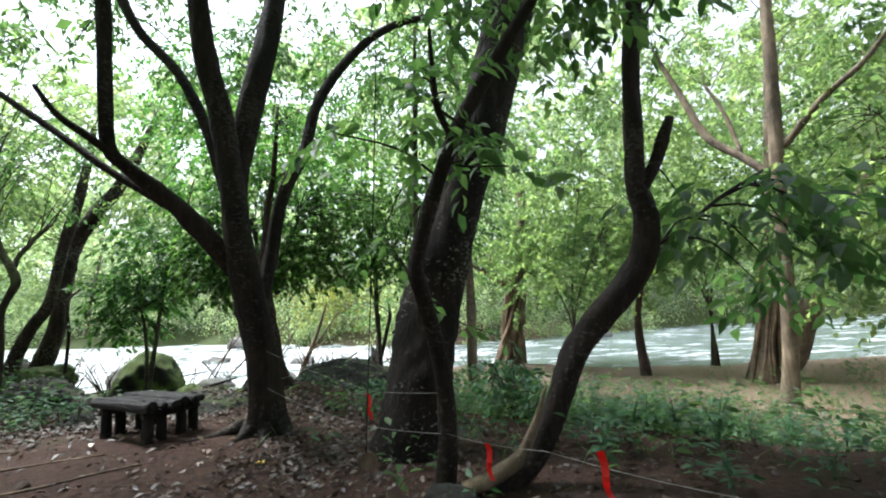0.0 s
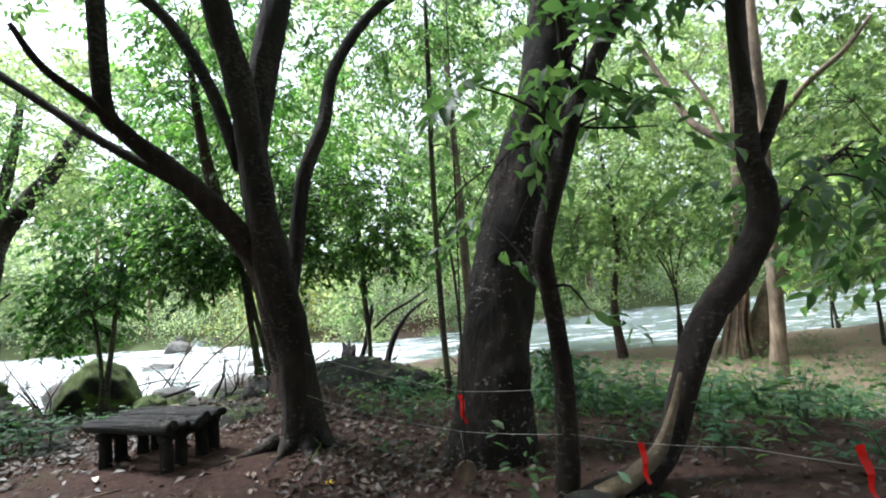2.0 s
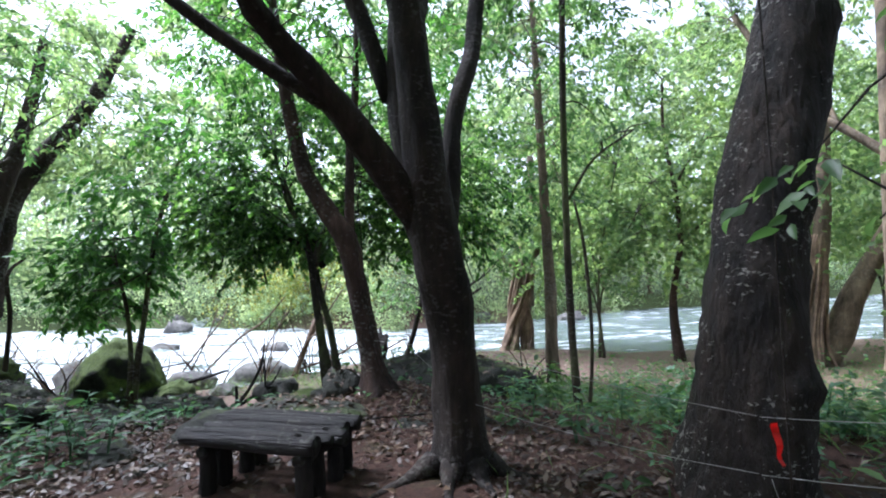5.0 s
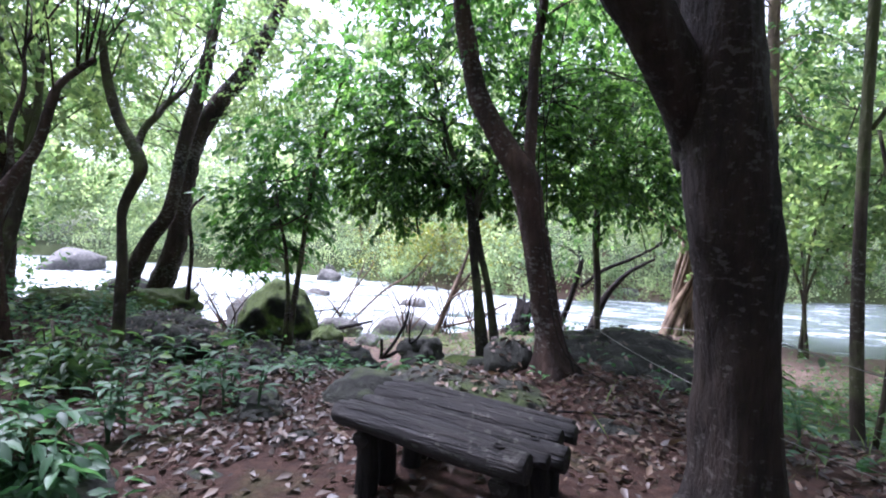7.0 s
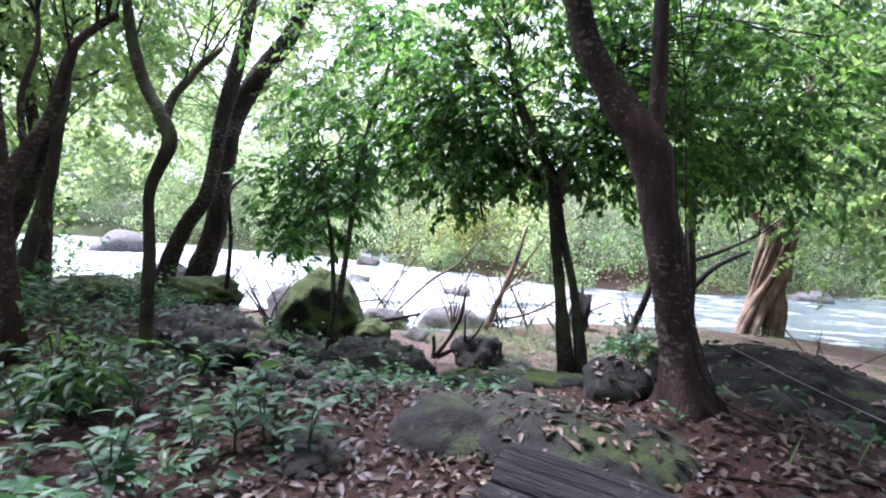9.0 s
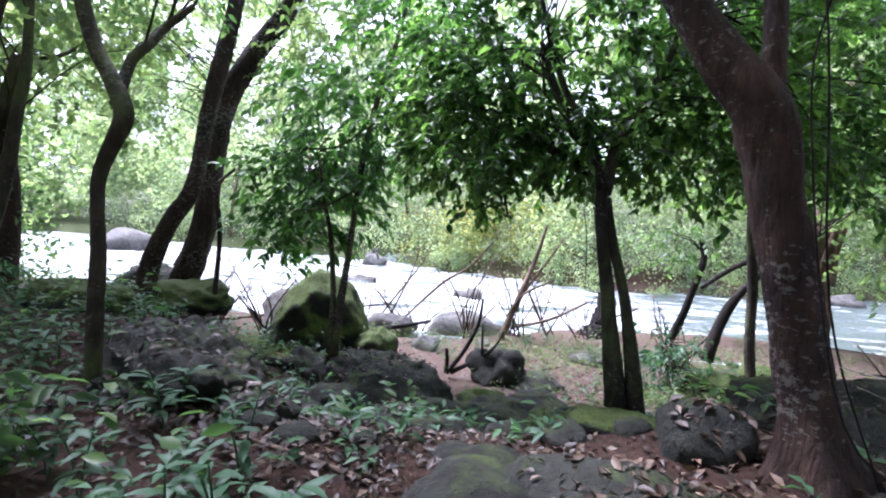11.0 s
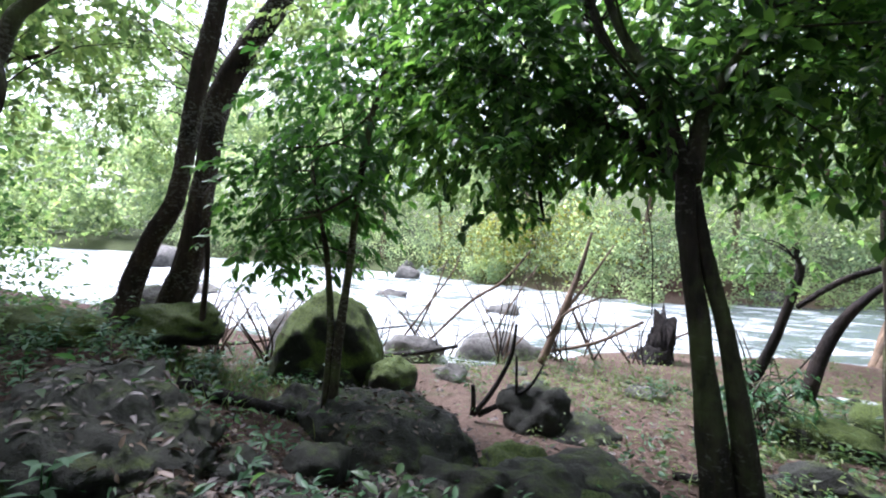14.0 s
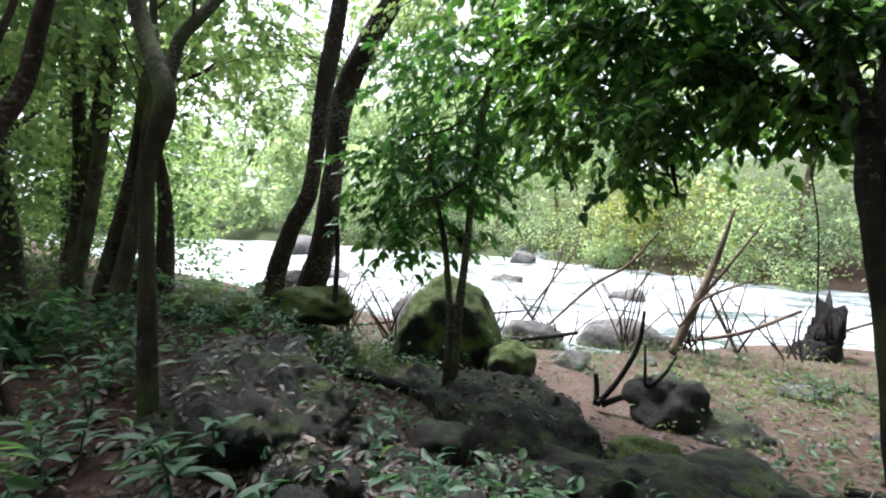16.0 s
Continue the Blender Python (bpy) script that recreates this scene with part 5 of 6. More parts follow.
for x in (-0.40, 0.41):
    part_of("crossbeam", mesh_of("crossbeam", *tube([(x, -0.35, 0.29, 0.045), (x, 0, 0.29, 0.048), (x, 0.35, 0.29, 0.045)], 10, 4, 0.06), LOGWOOD), bench)
    for y in (-0.29, -0.13, 0.12, 0.28):
        part_of("leg", mesh_of("leg", *tube([(x, y, -0.12, 0.062), (x + 0.01, y, 0.1, 0.06), (x, y, 0.33, 0.055)], 12, 4, 0.07), CHAR), bench)

# ---- driftwood, stump, dead branches, wire ----
drift_limbs = [
    [(-5.52, 17.0, -1.05, 0.157), (-5.23, 17.15, -0.28, 0.134), (-4.98, 17.3, 0.4, 0.122), (-4.76, 17.45, 1.06, 0.094), (-4.55, 17.6, 1.84, 0.05)],
    [(-5.11, 17.2, 0.01, 0.072), (-4.61, 17.5, 0.73, 0.055), (-4.07, 17.8, 1.56, 0.033)],
    [(-5.4, 17.1, -0.5, 0.06), (-5.0, 17.0, 0.1, 0.05), (-4.3, 16.9, 0.5, 0.03)],
    [(-8.4, 16.9, -1.1, 0.05), (-7.88, 17.0, -0.56, 0.051), (-7.12, 17.17, 0.21, 0.062), (-6.46, 17.33, 0.66, 0.054), (-5.86, 17.5, 1.39, 0.03)],
    [(-8.98, 16.8, -1.15, 0.04), (-8.19, 16.93, -0.04, 0.045), (-7.6, 17.07, 0.81, 0.031), (-7.46, 17.2, 1.25, 0.019)],
    [(-8.6, 16.8, -1.1, 0.039), (-8.02, 17.0, 0.23, 0.038), (-7.77, 17.2, 1.12, 0.026)],
    [(-6.86, 17.6, -1.1, 0.034), (-6.42, 17.8, -0.07, 0.041), (-5.75, 18.0, 1.03, 0.027)],
    [(-5.6, 17.6, -0.95, 0.053), (-4.39, 17.6, -0.6, 0.061), (-3.43, 17.6, -0.06, 0.047)],
    [(-3.2, 18.9, -1.1, 0.045), (-2.69, 18.9, -0.64, 0.045), (-2.01, 18.9, -0.29, 0.049)],
]
drift = thing("driftwood", "pale bare driftwood branches stranded at the water's edge", "driftwood")
for rows in [[(x, y, z, r * 0.6) for x, y, z, r in l] for l in drift_limbs]:
    part_of("branch", mesh_of("branch", *tube(rows, 8, 6, 0.1), DEADWOOD), drift)
dead_limbs = [
    [(-6.09, 13.18, -0.92, 0.053), (-6.08, 13.18, -0.69, 0.049), (-6.1, 13.18, -0.49, 0.041)],
    [(-6.08, 13.18, -0.92, 0.056), (-5.82, 13.27, -0.55, 0.052), (-5.6, 13.36, -0.08, 0.04), (-5.54, 13.4, 0.38, 0.026)],
    [(-6.01, 13.2, -0.91, 0.053), (-5.66, 13.21, -0.69, 0.044), (-5.31, 13.22, -0.43, 0.032), (-5.13, 13.19, -0.11, 0.017)],
    [(-5.49, 13.21, -0.65, 0.029), (-5.49, 13.21, -0.32, 0.025), (-5.5, 13.21, -0.02, 0.018)],
]
dead = thing("dead_branch", "dark forked dead branch with snapped stubs on the sand", "branch")
for rows in [[(x, y, z, r * 0.75) for x, y, z, r in l] for l in dead_limbs]:
    part_of("branch", mesh_of("branch", *tube(rows, 8, 6, 0.12), CHAR), dead)


def bare_bush(x, y, n, height, seed, label):
    """Leafless twigs fanning out of one foot."""
    r = np.random.default_rng(seed)
    bush = thing("bare_bush", label, "bush", "bare bushes on the shore")
    z = on_ground(x, y)
    for i in range(n):
        a, h = r.uniform(0, 6.28), height * r.uniform(0.5, 1.0)
        d = np.array((math.cos(a), math.sin(a))) * h * r.uniform(0.3, 0.9)
        rows = [(x + r.normal(0, 0.1), y + r.normal(0, 0.1), z - 0.05, 0.022), (x + d[0] * 0.4 + r.normal(0, 0.09), y + d[1] * 0.4, z + h * 0.5, 0.016), (x + d[0] + r.normal(0, 0.1), y + d[1], z + h, 0.006)]
        st = part_of("branch", mesh_of("branch", *tube(rows, 6, 5, 0.1), (DEADWOOD, BARK_DARK)[i % 2]), bush)
        for _ in range(3):
            u = r.uniform(0.4, 0.9)
            p = np.array(rows[1][:3]) * (1 - u) + np.array(rows[2][:3]) * u
            q = p + r.normal(0, 0.22, 3) + (0, 0, 0.22)
            part_of("twig", mesh_of("twig", *tube([(*p, 0.006), (*((p + q) / 2 + r.normal(0, 0.02, 3)), 0.005), (*q, 0.002)], 5, 3, 0), DEADWOOD), st)
    return bush


for i, (x, y, n, h) in enumerate([(-9.9, 13.6, 9, 1.3), (-11.3, 14.0, 8, 1.5), (-10.9, 13.4, 7, 1.1), (-7.9, 17.3, 9, 2.1), (-6.4, 17.2, 9, 2.3), (-5.2, 17.6, 8, 2.2), (-9.2, 16.4, 6, 1.5), (-3.6, 18.0, 5, 1.4), (-1.8, 16.2, 6, 1.6), (0.8, 13.6, 5, 1.5), (-12.0, 14.2, 5, 1.2), (-10.5, 14.4, 8, 1.7), (-9.6, 15.2, 6, 1.4), (-4.4, 18.2, 7, 1.9)]):
    bare_bush(x, y, n, h, 300 + i, "leafless grey-brown bush on the river shore")


def stump(x, y, z):
    v, f = tube([(x - 0.08, y, z - 0.2, 0.58), (x - 0.04, y, z + 0.10, 0.42), (x + 0.05, y, z + 0.45, 0.31), (x + 0.14, y, z + 0.9, 0.25)], 30, 8, 0.2, 0, 0.9)
    v = v.copy()
    top = v[:, 2] > z + 0.45
    ang = np.arctan2(v[:, 1] - y, v[:, 0] - x)
    v[top, 2] += (0.34 * np.sin(ang + 0.3) + 0.22 * np.sin(ang * 7) + rng.normal(0, 0.16, len(v)))[top] * (v[top, 2] - z - 0.45) * 1.9
    return tagged(new("tree_stump", mesh_of("tree_stump", v, f, CHAR)), "broken dark rotten stump standing by the river", "stump")


stump(-3.0, 18.6, -1.22)


def wire(a, b, sag, label="thin wire strung between the tree trunks"):
    a, b = Vector(a), Vector(b)
    rows = [(*(a.lerp(b, u) - Vector((0, 0, sag * 4 * u * (1 - u)))), 0.0024) for u in (0, 0.25, 0.5, 0.75, 1)]
    return tagged(new("fence_wire", mesh_of("fence_wire", *tube(rows, 6, 6, 0.0), WIRE)), label, "wire", "fence wires")


wire((-2.2, 5.86, 1.06), (-0.72, 4.72, 0.72), 0.03)
wire((-2.2, 5.86, 0.62), (-0.76, 4.70, 0.40), 0.04)
wire((-2.2, 5.98, 0.66), (-2.42, 9.05, 0.6), 0.03)
wire((-2.22, 5.98, 1.06), (-3.0, 8.2, 0.9), 0.02)
wire((-0.72, 4.70, 0.72), (0.02, 4.12, 0.78), 0.01)
wire((-0.76, 4.68, 0.40), (0.02, 4.12, 0.44), 0.01)
wire((0.02, 4.12, 0.44), (0.66, 3.2, 0.55), 0.02)
wire((0.66, 3.2, 0.55), (1.9, 1.9, 0.60), 0.04)


def ribbon(x, y, z, drop, tilt):
    bm = bmesh.new()
    rows = []
    for i in range(9):
        u = i / 8
        w = 0.022 * (1 - 0.3 * u)
        p = Vector((x + tilt * u * drop + 0.012 * math.sin(u * 7), y - 0.02 + 0.015 * math.sin(u * 9), z - drop * u))
        rows.append((bm.verts.new(p + Vector((-w, 0.01 * math.sin(u * 5), 0))), bm.verts.new(p + Vector((w, 0, 0)))))
    for (a, b), (c, d) in zip(rows, rows[1:]):
        bm.faces.new((a, b, d, c))
    bmesh.ops.solidify(bm, geom=bm.faces[:], thickness=0.004)
    me = bpy.data.meshes.new("ribbon")
    bm.to_mesh(me)
    bm.free()
    me.materials.append(RIBBON)
    return tagged(new("ribbon", me), "red plastic ribbon knotted on the fence wire", "ribbon", "red ribbons")


ribbon(-0.74, 4.60, 0.72, 0.24, 0.15)

# a flat wooden disc hung on the lower wire
disc = thing("hanging_disc", "weathered round wooden disc hung from the fence wire", "disc", at=(-0.74, 4.55, 0.12))
dm = bmesh.new()
bmesh.ops.create_cone(dm, cap_ends=True, segments=24, radius1=0.085, radius2=0.085, depth=0.03, matrix=pose(0, 0, 0, 90, 0, 0))
bmesh.ops.bevel(dm, geom=dm.edges[:], offset=0.005, segments=2, affect="EDGES")
disc_mesh = bpy.data.meshes.new("plate")
dm.to_mesh(disc_mesh)
dm.free()
disc_mesh.materials.append(DEADWOOD)
part_of("plate", disc_mesh, disc)
part_of("cord", mesh_of("cord", *tube([(0, 0.0, 0.06, 0.002), (-0.005, 0.03, 0.16, 0.002), (-0.01, 0.07, 0.28, 0.002)], 5, 4, 0), WIRE), disc, "thin wire loop")
ribbon(0.31, 3.70, 0.48, 0.27, 0.1)
ribbon(0.85, 2.70, 0.70, 0.26, 0.18)

# ---- undergrowth ----
def leaf_mesh(length, ratio, mat):
    """One lance-shaped leaf along +y, folded at the midrib and curling down."""
    v, f = [], []
    prof = [(0, 0.06), (0.18, 0.62), (0.42, 1.0), (0.7, 0.72), (0.9, 0.26), (1.0, 0.0)]
    for u, w in prof:
        y, z, h = length * u, -0.35 * length * u * u + 0.1 * length * u, length * ratio * 0.5 * w
        v += [(-h, y, z + h * 0.3), (0, y, z), (h, y, z + h * 0.3)]
    for i in range(len(prof) - 1):
        k = i * 3
        f += [(k, k + 1, k + 4, k + 3), (k + 1, k + 2, k + 5, k + 4)]
    return mesh_of("leaf", v, f, mat)


def herb(label, seed, height, leaves, length, ratio, mat, stems=2):
    r = np.random.default_rng(seed)
    plant = thing("herb", label, "plant", "broad-leaved herbs")
    me = leaf_mesh(length, ratio, mat)
    for s in range(stems):
        a = r.uniform(0, 6.28)
        d = np.array((math.cos(a), math.sin(a))) * height * 0.25
        top = height * r.uniform(0.75, 1.0)
        part_of("stem", mesh_of("stem", *tube([(0, 0, -0.03, 0.006), (d[0] * 0.3, d[1] * 0.3, top * 0.5, 0.005), (d[0], d[1], top, 0.003)], 5, 3, 0), LEAF_HERB), plant)
        for i in range(leaves):
            u = 0.35 + 0.65 * i / (leaves - 1)
            ob = part_of("leaf", me, plant)
            k = r.uniform(0.7, 1.15) * (1.1 - 0.35 * u)
            ob.matrix_basis = pose(d[0] * u * u, d[1] * u * u, top * u, r.uniform(-5, 25) + 30 * (u - 0.5), r.uniform(-15, 15), math.degrees(a) + i * 137.5 + r.uniform(-15, 15)) @ Matrix.Diagonal((k, k, k, 1))
    return plant


herbs = [herb("low herb with long narrow green leaves", 1, 0.34, 8, 0.20, 0.27, LEAF_HERB), herb("upright herb with lance-shaped leaves", 2, 0.5, 9, 0.17, 0.32, LEAF_HERB),
         herb("small seedling with rounded green leaves", 3, 0.2, 5, 0.11, 0.5, LEAF_MID, 1), herb("bushy herb with pointed dark leaves", 4, 0.42, 9, 0.15, 0.36, LEAF_HERB, 3)]


def free(x, y):
    """Clear of the trodden path and of the bench."""
    px = np.interp(y, [-1, 0, 1.0, 2.4, 4.5, 7.0], [1.0, 0.0, -1.9, -3.0, -4.1, -4.5])
    if y < 5.6 and abs(x - px) < 0.9:
        return False
    if -4.9 < x < -1.6 and 4.2 < y < 6.9:
        return False
    if -5.4 < x < -3.8 and 4.0 < y < 7.8:
        return False
    return True


beds = [(-6.6, 6.8, 1.2, 1.0, 13), (-7.6, 7.9, 1.2, 0.8, 9), (3.6, 6.2, 1.2, 1.0, 14), (1.8, 5.6, 0.8, 0.6, 8), (-5.6, 7.7, 0.6, 0.6, 3), (-9.6, 7.6, 1.3, 1.2, 16), (-10.3, 10.6, 1.0, 1.0, 12), (0.8, 6.6, 1.0, 0.9, 16), (2.6, 5.2, 1.3, 1.0, 20), (-0.6, 7.4, 0.8, 0.6, 6),
        (4.4, 7.4, 1.3, 1.2, 14), (-9.6, 13.0, 0.8, 0.8, 8), (-3.5, 15.5, 1.6, 1.4, 12), (-10.6, 9.2, 1.2, 0.9, 14)]
first = set()
for bx0, by0, sx, sy, n in beds:
    for _ in range(n):
        x, y = rng.normal(bx0, sx * 0.7), rng.normal(by0, sy * 0.7)
        if not free(x, y):
            continue
        i = int(rng.choice(4, p=[0.38, 0.22, 0.14, 0.26]))
        k = rng.uniform(0.75, 1.3)
        m = pose(x, y, on_ground(x, y), 0, 0, rng.uniform(0, 360))
        if i in first:
            ob = copy_thing(herbs[i], m)
        else:
            first.add(i)
            ob = herbs[i]
            ob.matrix_basis = m
        ob.scale = (k, k, k)
copy_thing(herbs[2], pose(-0.14, 4.62, on_ground(-0.14, 4.62) - 0.02, 0, 0, 40))


def scatter(n, areas):
    """Places on the ground: areas of (x, y, spread x, spread y, share)."""
    out = []
    w = np.array([a[4] for a in areas], float)
    for i in rng.choice(len(areas), n, p=w / w.sum()):
        x, y, sx, sy, _ = areas[i]
        out.append((rng.normal(x, sx), rng.normal(y, sy)))
    return np.array(out)


# small-leaved ground cover in tufts
green_areas = [(-6.9, 7.0, 1.0, 0.9, 2.5), (-10.2, 9.0, 1.4, 1.2, 5), (-11, 11.5, 2.0, 1.6, 4), (1.2, 7.2, 1.5, 1.2, 5), (4, 6.5, 1.8, 1.6, 5), (-0.5, 9.6, 1.4, 1.1, 4), (-13.5, 9, 2.5, 2.5, 4), (-18.5, 12, 2.6, 1.8, 4), (3.5, 10, 2.2, 1.6, 4), (-9.5, 13.6, 1.2, 1.0, 3), (-1.2, 12, 1.3, 1.2, 3), (10, 11, 3, 3, 4), (8, 7, 2.5, 2, 4), (2.6, 6.2, 1.3, 1.0, 6), (1.6, 8.6, 1.5, 1.0, 6), (2.4, 10.6, 1.6, 1.3, 6), (0.8, 12.4, 1.1, 1.1, 3), (3.2, 13.2, 1.8, 1.4, 4), (5.5, 8.6, 1.6, 1.2, 4)]


def tufts(name, label, n, areas, per, height, size, ratio, mat):
    p = scatter(n, areas)
    p = np.array([q for q in p if free(*q)])
    z = ground_z(p[:, 0], p[:, 1])
    at, way = [], []
    for (x, y), zz in zip(p, z):
        h = height * rng.uniform(0.4, 1.2)
        u = rng.uniform(0.15, 1.0, per)
        a = rng.uniform(0, 6.28, per)
        r = h * 0.35 * u
        at.append(np.column_stack([x + r * np.cos(a), y + r * np.sin(a), zz + h * u]))
        way.append(np.column_stack([np.cos(a), np.sin(a), rng.uniform(-0.2, 0.6, per)]))
    at, way = np.vstack(at), np.vstack(way)
    v, f = leaf_arrays(at, way, size * rng.uniform(0.6, 1.3, len(at)), ratio, 0.25, size > 0.1)
    return tagged(new(name, mesh_of(name, v, f, mat)), label, "undergrowth", kind="stuff")


tufts("ground_cover", "low green seedlings and creepers covering the forest floor", 1450, green_areas, 9, 0.26, 0.10, 0.45, LEAF_HERB)
tufts("ground_cover", "taller leafy weeds between the trees", 620, green_areas, 16, 0.6, 0.12, 0.4, LEAF_MID)
tufts("ground_cover", "low herbs among the stones and litter", 110, [(-7.4, 9.6, 1.0, 0.6, 3), (-6.2, 9.8, 0.8, 0.5, 1), (-5.2, 8.9, 0.5, 0.4, 1), (-3.2, 12.6, 0.8, 0.6, 1)], 9, 0.24, 0.12, 0.32, LEAF_HERB)
tufts("shore_weeds", "small pale green weeds on the sandy shore", 1350, [(-4.2, 16, 2.4, 1.1, 4), (-8.5, 16, 1.5, 1.0, 2), (-2, 14.2, 1.6, 1.4, 4), (-2.6, 12.0, 1.0, 0.8, 2), (-0.6, 16.2, 1.5, 1.4, 3), (0.6, 18.5, 1.5, 1.2, 2), (-6.3, 15.6, 1.2, 1, 1), (6, 12, 3, 2.2, 3)], 9, 0.32, 0.09, 0.3, LEAF_GRASS)


def grass(n, areas):
    p = scatter(n, areas)
    z = ground_z(p[:, 0], p[:, 1])
    at = np.column_stack([p, z - 0.01])
    way = np.column_stack([rng.normal(0, 0.45, (n, 2)), np.ones(n)])
    v, f = leaf_arrays(at, way, rng.uniform(0.1, 0.34, n), 0.05, 0.5, False)
    return tagged(new("grass", mesh_of("grass", v, f, LEAF_GRASS)), "thin green grass blades on the bank", "grass", kind="stuff")


grass(11000, [(-9.8, 12.6, 1.0, 0.7, 6), (-4, 16.2, 2.2, 0.9, 3), (4.5, 8.5, 2.4, 1.8, 6), (9, 12, 3, 2.5, 4), (-1, 13, 1.6, 1.2, 2), (2, 7.5, 1.6, 1.2, 4), (2.2, 11.0, 1.8, 1.5, 5)])

# fallen leaves
lit = scatter(21000, [(-4.6, 6.7, 0.8, 0.6, 3), (-6.0, 8.7, 0.8, 0.5, 4), (-3.6, 4.6, 1.4, 0.9, 1.2), (-1.2, 2.8, 1.4, 1.0, 0.8), (-2.0, 7.4, 0.9, 0.9, 7), (-1.5, 5.2, 0.7, 0.6, 4), (-4.5, 7.6, 1.3, 0.9, 5), (-6.6, 6.0, 1.3, 1.2, 5), (-7.2, 9.6, 1.1, 0.8, 5), (-9, 9, 2, 1.6, 5), (-6.0, 10.6, 1.0, 0.8, 4), (0.5, 4.5, 1.5, 1.2, 3), (-3, 3.5, 2.5, 2, 1), (3, 6, 2, 2, 3), (-4.5, 11, 1.2, 1, 2), (-12, 9, 3, 3, 3), (-5, 14, 1.8, 1.4, 2.4), (-1.0, 15.5, 1.6, 1.6, 2), (-2.6, 12.4, 1.4, 1.3, 2), (-6.9, 12.1, 0.7, 0.45, 1.2), (-7.2, 9.3, 0.9, 0.6, 4)])
lit = lit[~((np.abs(lit[:, 0] + 3.7) < 1.4) & (np.abs(lit[:, 1] - 5.4) < 0.9) & (rng.uniform(0, 1, len(lit)) < 0.6))]
lz = ground_z(lit[:, 0], lit[:, 1])
la = rng.uniform(0, 6.28, len(lit))
lv, lf = leaf_arrays(np.column_stack([lit, lz + rng.uniform(0.008, 0.035, len(lit))]), np.column_stack([np.cos(la), np.sin(la), rng.normal(0, 0.38, len(lit))]), rng.uniform(0.035, 0.115, len(lit)), 0.46, 0.35, False)
tagged(new("leaf_litter", mesh_of("leaf_litter", lv, lf, LITTER)), "dry brown and grey fallen leaves on the soil", "leaf litter", kind="stuff")

# leaves caught on the rocks
caught = []
for ob in leafy_rocks:
    tree_of = BVHTree.FromPolygons([ob.matrix_basis @ v.co for v in ob.data.vertices], [tuple(p.vertices) for p in ob.data.polygons])
    c, size = ob.matrix_basis.translation, max(ob.dimensions.x, ob.dimensions.y, 0.3)
    for _ in range(int(190 * size)):
        hit, nor, _i, _d = tree_of.ray_cast(Vector((c.x + rng.normal(0, size * 0.27), c.y + rng.normal(0, size * 0.27), c.z + 3)), Vector((0, 0, -1)))
        if hit is not None and nor.z > 0.55:
            side = nor.cross(Vector((*rng.normal(0, 1, 3),))).normalized()
            caught.append((*(hit + nor * 0.012), *(side + nor * rng.uniform(0.0, 0.35))))
caught = np.array(caught)
tagged(new("leaf_litter", mesh_of("leaf_litter", *leaf_arrays(caught[:, :3], caught[:, 3:], rng.uniform(0.04, 0.11, len(caught)), 0.42, 0.3), LITTER)), "dry fallen leaves caught on the rocks", "leaf litter", kind="stuff")

# stones and sticks on the ground
for i in range(130):
    x, y = scatter(1, [(-6.4, 9.5, 1.2, 0.7, 9), (-5, 12.5, 1.3, 1.0, 2), (-1.0, 15.5, 1.5, 1.4, 5), (-3, 16.5, 3, 0.9, 3), (-6, 6.2, 0.9, 0.7, 1), (-2, 7.9, 0.9, 0.5, 1), (-9, 15.5, 2, 1.2, 2), (4, 9, 3, 2.5, 1)])[0]
    if free(x, y):
        r = rng.uniform(0.06, 0.2)
        boulder(x, y, on_ground(x, y) + r * 0.1, r * 1.2, r, r * 0.65, (ROCK, ROCK_BARE, ROCK_WET)[i % 3 if y > 12 else i % 2], "small stone lying on the bank", 200 + i, rng.uniform(0, 360), "stone", sub=2)


def stick(x, y, length, turn, r, mat=DEADWOOD, lift=0.0, label="fallen bare stick lying on the ground"):
    a = radians(turn)
    rows = []
    for u in (-0.5, -0.2, 0.15, 0.5):
        px, py = x + math.cos(a) * length * u + rng.normal(0, 0.03) * length, y + math.sin(a) * length * u
        rows.append((px, py, on_ground(px, py) + r * 0.7 + lift * (u + 0.5), r * (1.1 - u * 0.6)))
    return tagged(new("stick", mesh_of("stick", *tube(rows, 7, 5, 0.12, 0.2), mat)), label, "stick", "sticks on the ground")


for i in range(34):
    x, y = scatter(1, [(-7, 9.5, 1.3, 1.0, 3), (-2, 7.6, 0.8, 0.6, 2), (-6, 6.4, 1.0, 0.8, 2), (-9.5, 14.5, 1.6, 1.0, 3), (-10, 9.5, 1.6, 1.2, 2), (1, 6, 1.5, 1, 2)])[0]
    if free(x, y):
        stick(x, y, rng.uniform(0.3, 1.1), rng.uniform(0, 180), rng.uniform(0.006, 0.016), (DEADWOOD, CHAR)[i % 2])
stick(-8.75, 11.5, 1.3, 20, 0.075, CHAR, 0.12, "thick dark fallen branch resting in the litter")
stick(-2.6, 12.0, 2.2, -20, 0.035, CHAR, 0.25, "dark fallen branch across the shore")
stick(-10.6, 15.2, 3.0, 15, 0.03, DEADWOOD, 0.5)
stick(-9.3, 15.6, 2.4, 40, 0.025, CHAR, 0.9)
stick(-7.9, 15.5, 1.7, -4, 0.045, CHAR, 0.55, "dark bare branch reaching out from the boulder")

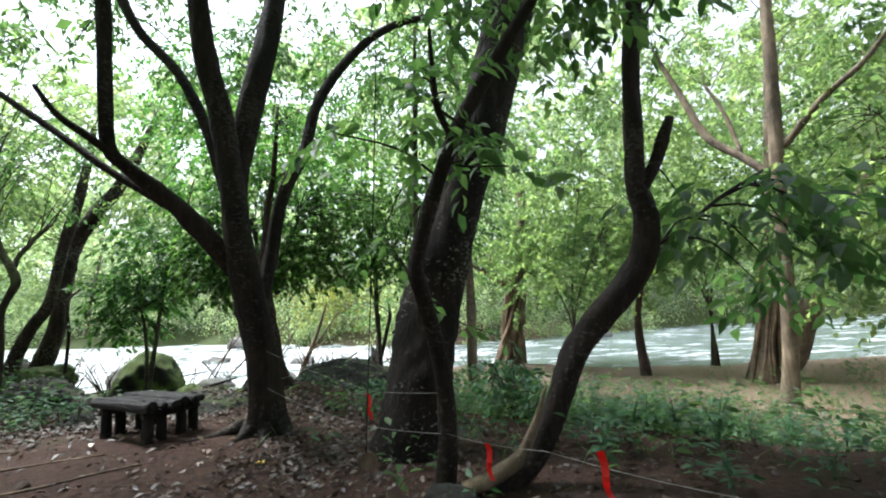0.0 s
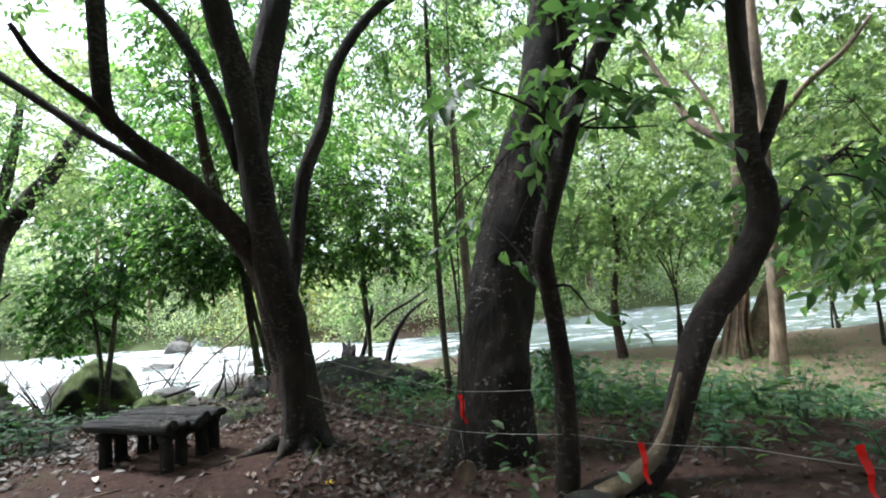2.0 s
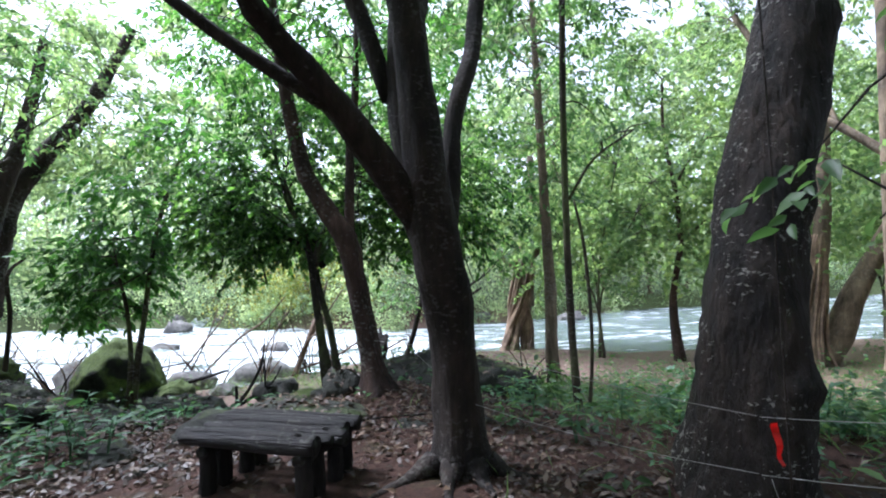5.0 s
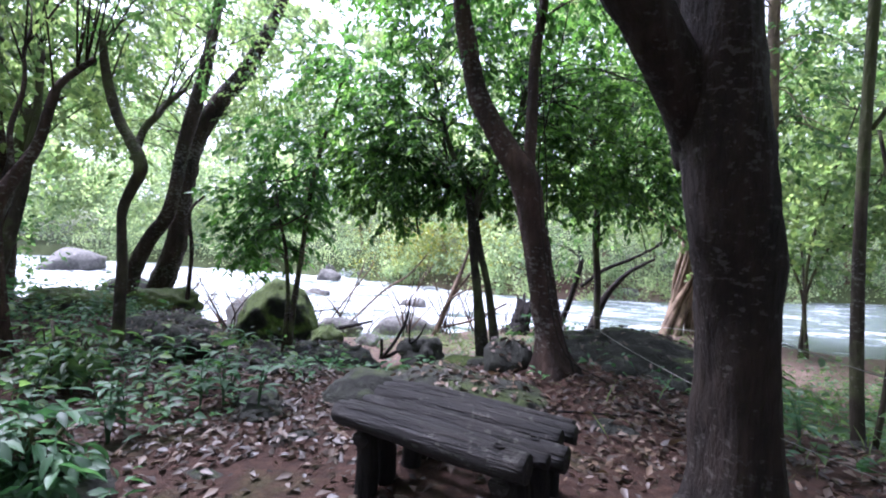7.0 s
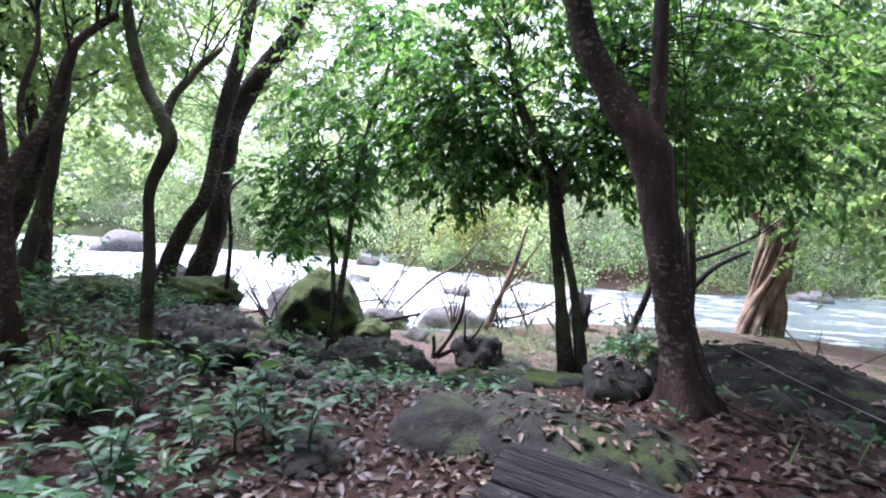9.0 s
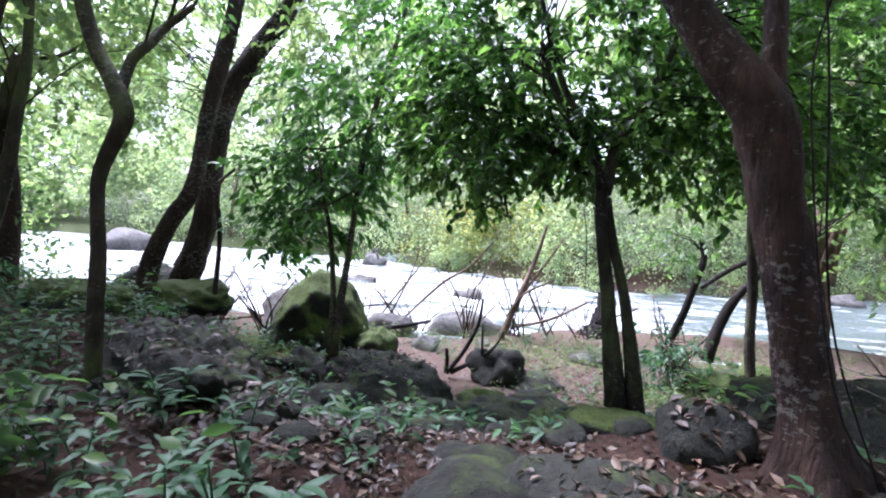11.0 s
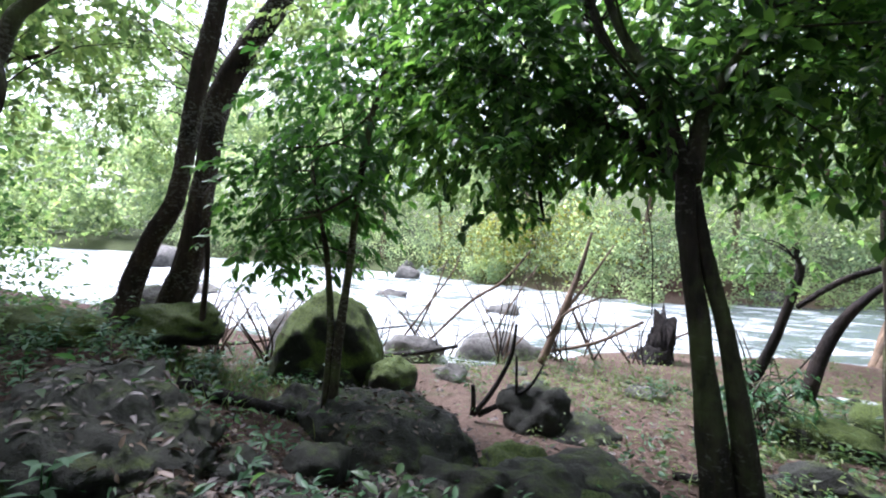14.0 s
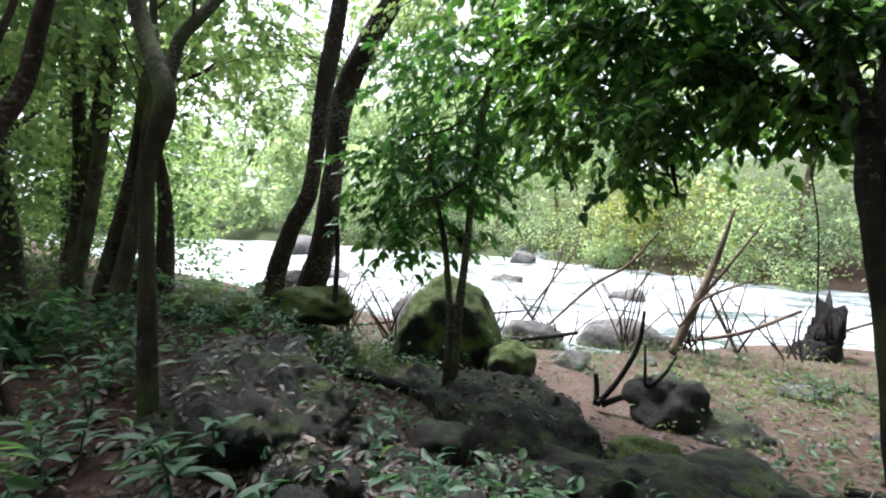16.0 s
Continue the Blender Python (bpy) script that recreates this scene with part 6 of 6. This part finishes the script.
# surface roots round the forked tree and over the path
for i, (a0, a1, ln) in enumerate([(200, 215, 0.9), (240, 255, 0.6), (290, 285, 0.5), (330, 340, 0.6)]):
    rows = []
    for k, u in enumerate((0.12, 0.4, 0.7, 1.0)):
        a = radians(a0 + (a1 - a0) * u)
        x, y = -2.29 + math.cos(a) * (0.15 + ln * u), 6.05 + math.sin(a) * (0.15 + ln * u)
        rows.append((x, y, on_ground(x, y) + (0.08, 0.0, -0.01, -0.03)[k], (0.10, 0.05, 0.03, 0.015)[k]))
    tagged(new("surface_root", mesh_of("surface_root", *tube(rows, 8, 6, 0.12), BARK_DARK)), "dark tree root creeping over the soil", "root", "surface roots")
for x, y, ln, turn in ((-4.6, 4.9, 1.8, 20), (-3.6, 4.6, 1.2, 35), (-5.6, 5.5, 1.4, 5)):
    stick(x, y, ln, turn, 0.012, DEADWOOD, 0.0, "half-buried root crossing the path")

# hanging vines
def vine(rows, label="thin woody vine hanging from the branches"):
    return tagged(new("vine", mesh_of("vine", *tube([(*p, 0.006) for p in rows], 5, 6, 0.05), BARK_DARK)), label, "vine")


vine([(-4.05, 11.8, 2.6), (-4.06, 11.8, 2.0), (-4.0, 11.78, 1.5), (-3.98, 11.8, 0.85)])
vine([(-3.3, 8.3, 4.2), (-3.15, 8.2, 2.6), (-3.05, 8.2, 1.2), (-2.8, 8.15, 0.3)])
vine([(-2.95, 8.2, 4.0), (-3.12, 8.22, 2.9), (-3.2, 8.2, 2.2), (-2.95, 8.2, 0.6), (-2.5, 8.0, 0.25)])
vine([(-0.55, 4.6, 4.2), (-0.62, 4.55, 2.6), (-0.75, 4.5, 0.2)])

# a yellow blossom and a pale leaf on the path
fl = bmesh.new()
for i in range(5):
    a = i * 1.257
    c = fl.verts.new((0, 0, 0.02))
    ring = [fl.verts.new((0.05 * math.cos(a + d) * k, 0.05 * math.sin(a + d) * k, 0.02 + h)) for d, k, h in ((-0.5, 0.7, 0.012), (0, 1.0, 0.022), (0.5, 0.7, 0.012))]
    fl.faces.new((c, *ring))
bmesh.ops.solidify(fl, geom=fl.faces[:], thickness=0.003)
fm = bpy.data.meshes.new("blossom")
fl.to_mesh(fm)
fl.free()
fm.materials.append(YELLOW)
blossom = tagged(new("blossom", fm), "fallen yellow blossom on the soil", "flower")
blossom.location = (-1.87, 4.87, on_ground(-1.87, 4.87))
pl = tagged(new("pale_leaf", leaf_mesh(0.16, 0.35, WHITE)), "curled pale dry leaf on the path", "leaf")
pl.matrix_basis = pose(-4.0, 5.4, on_ground(-4.0, 5.4) + 0.03, 15, 0, 30)
# @@END
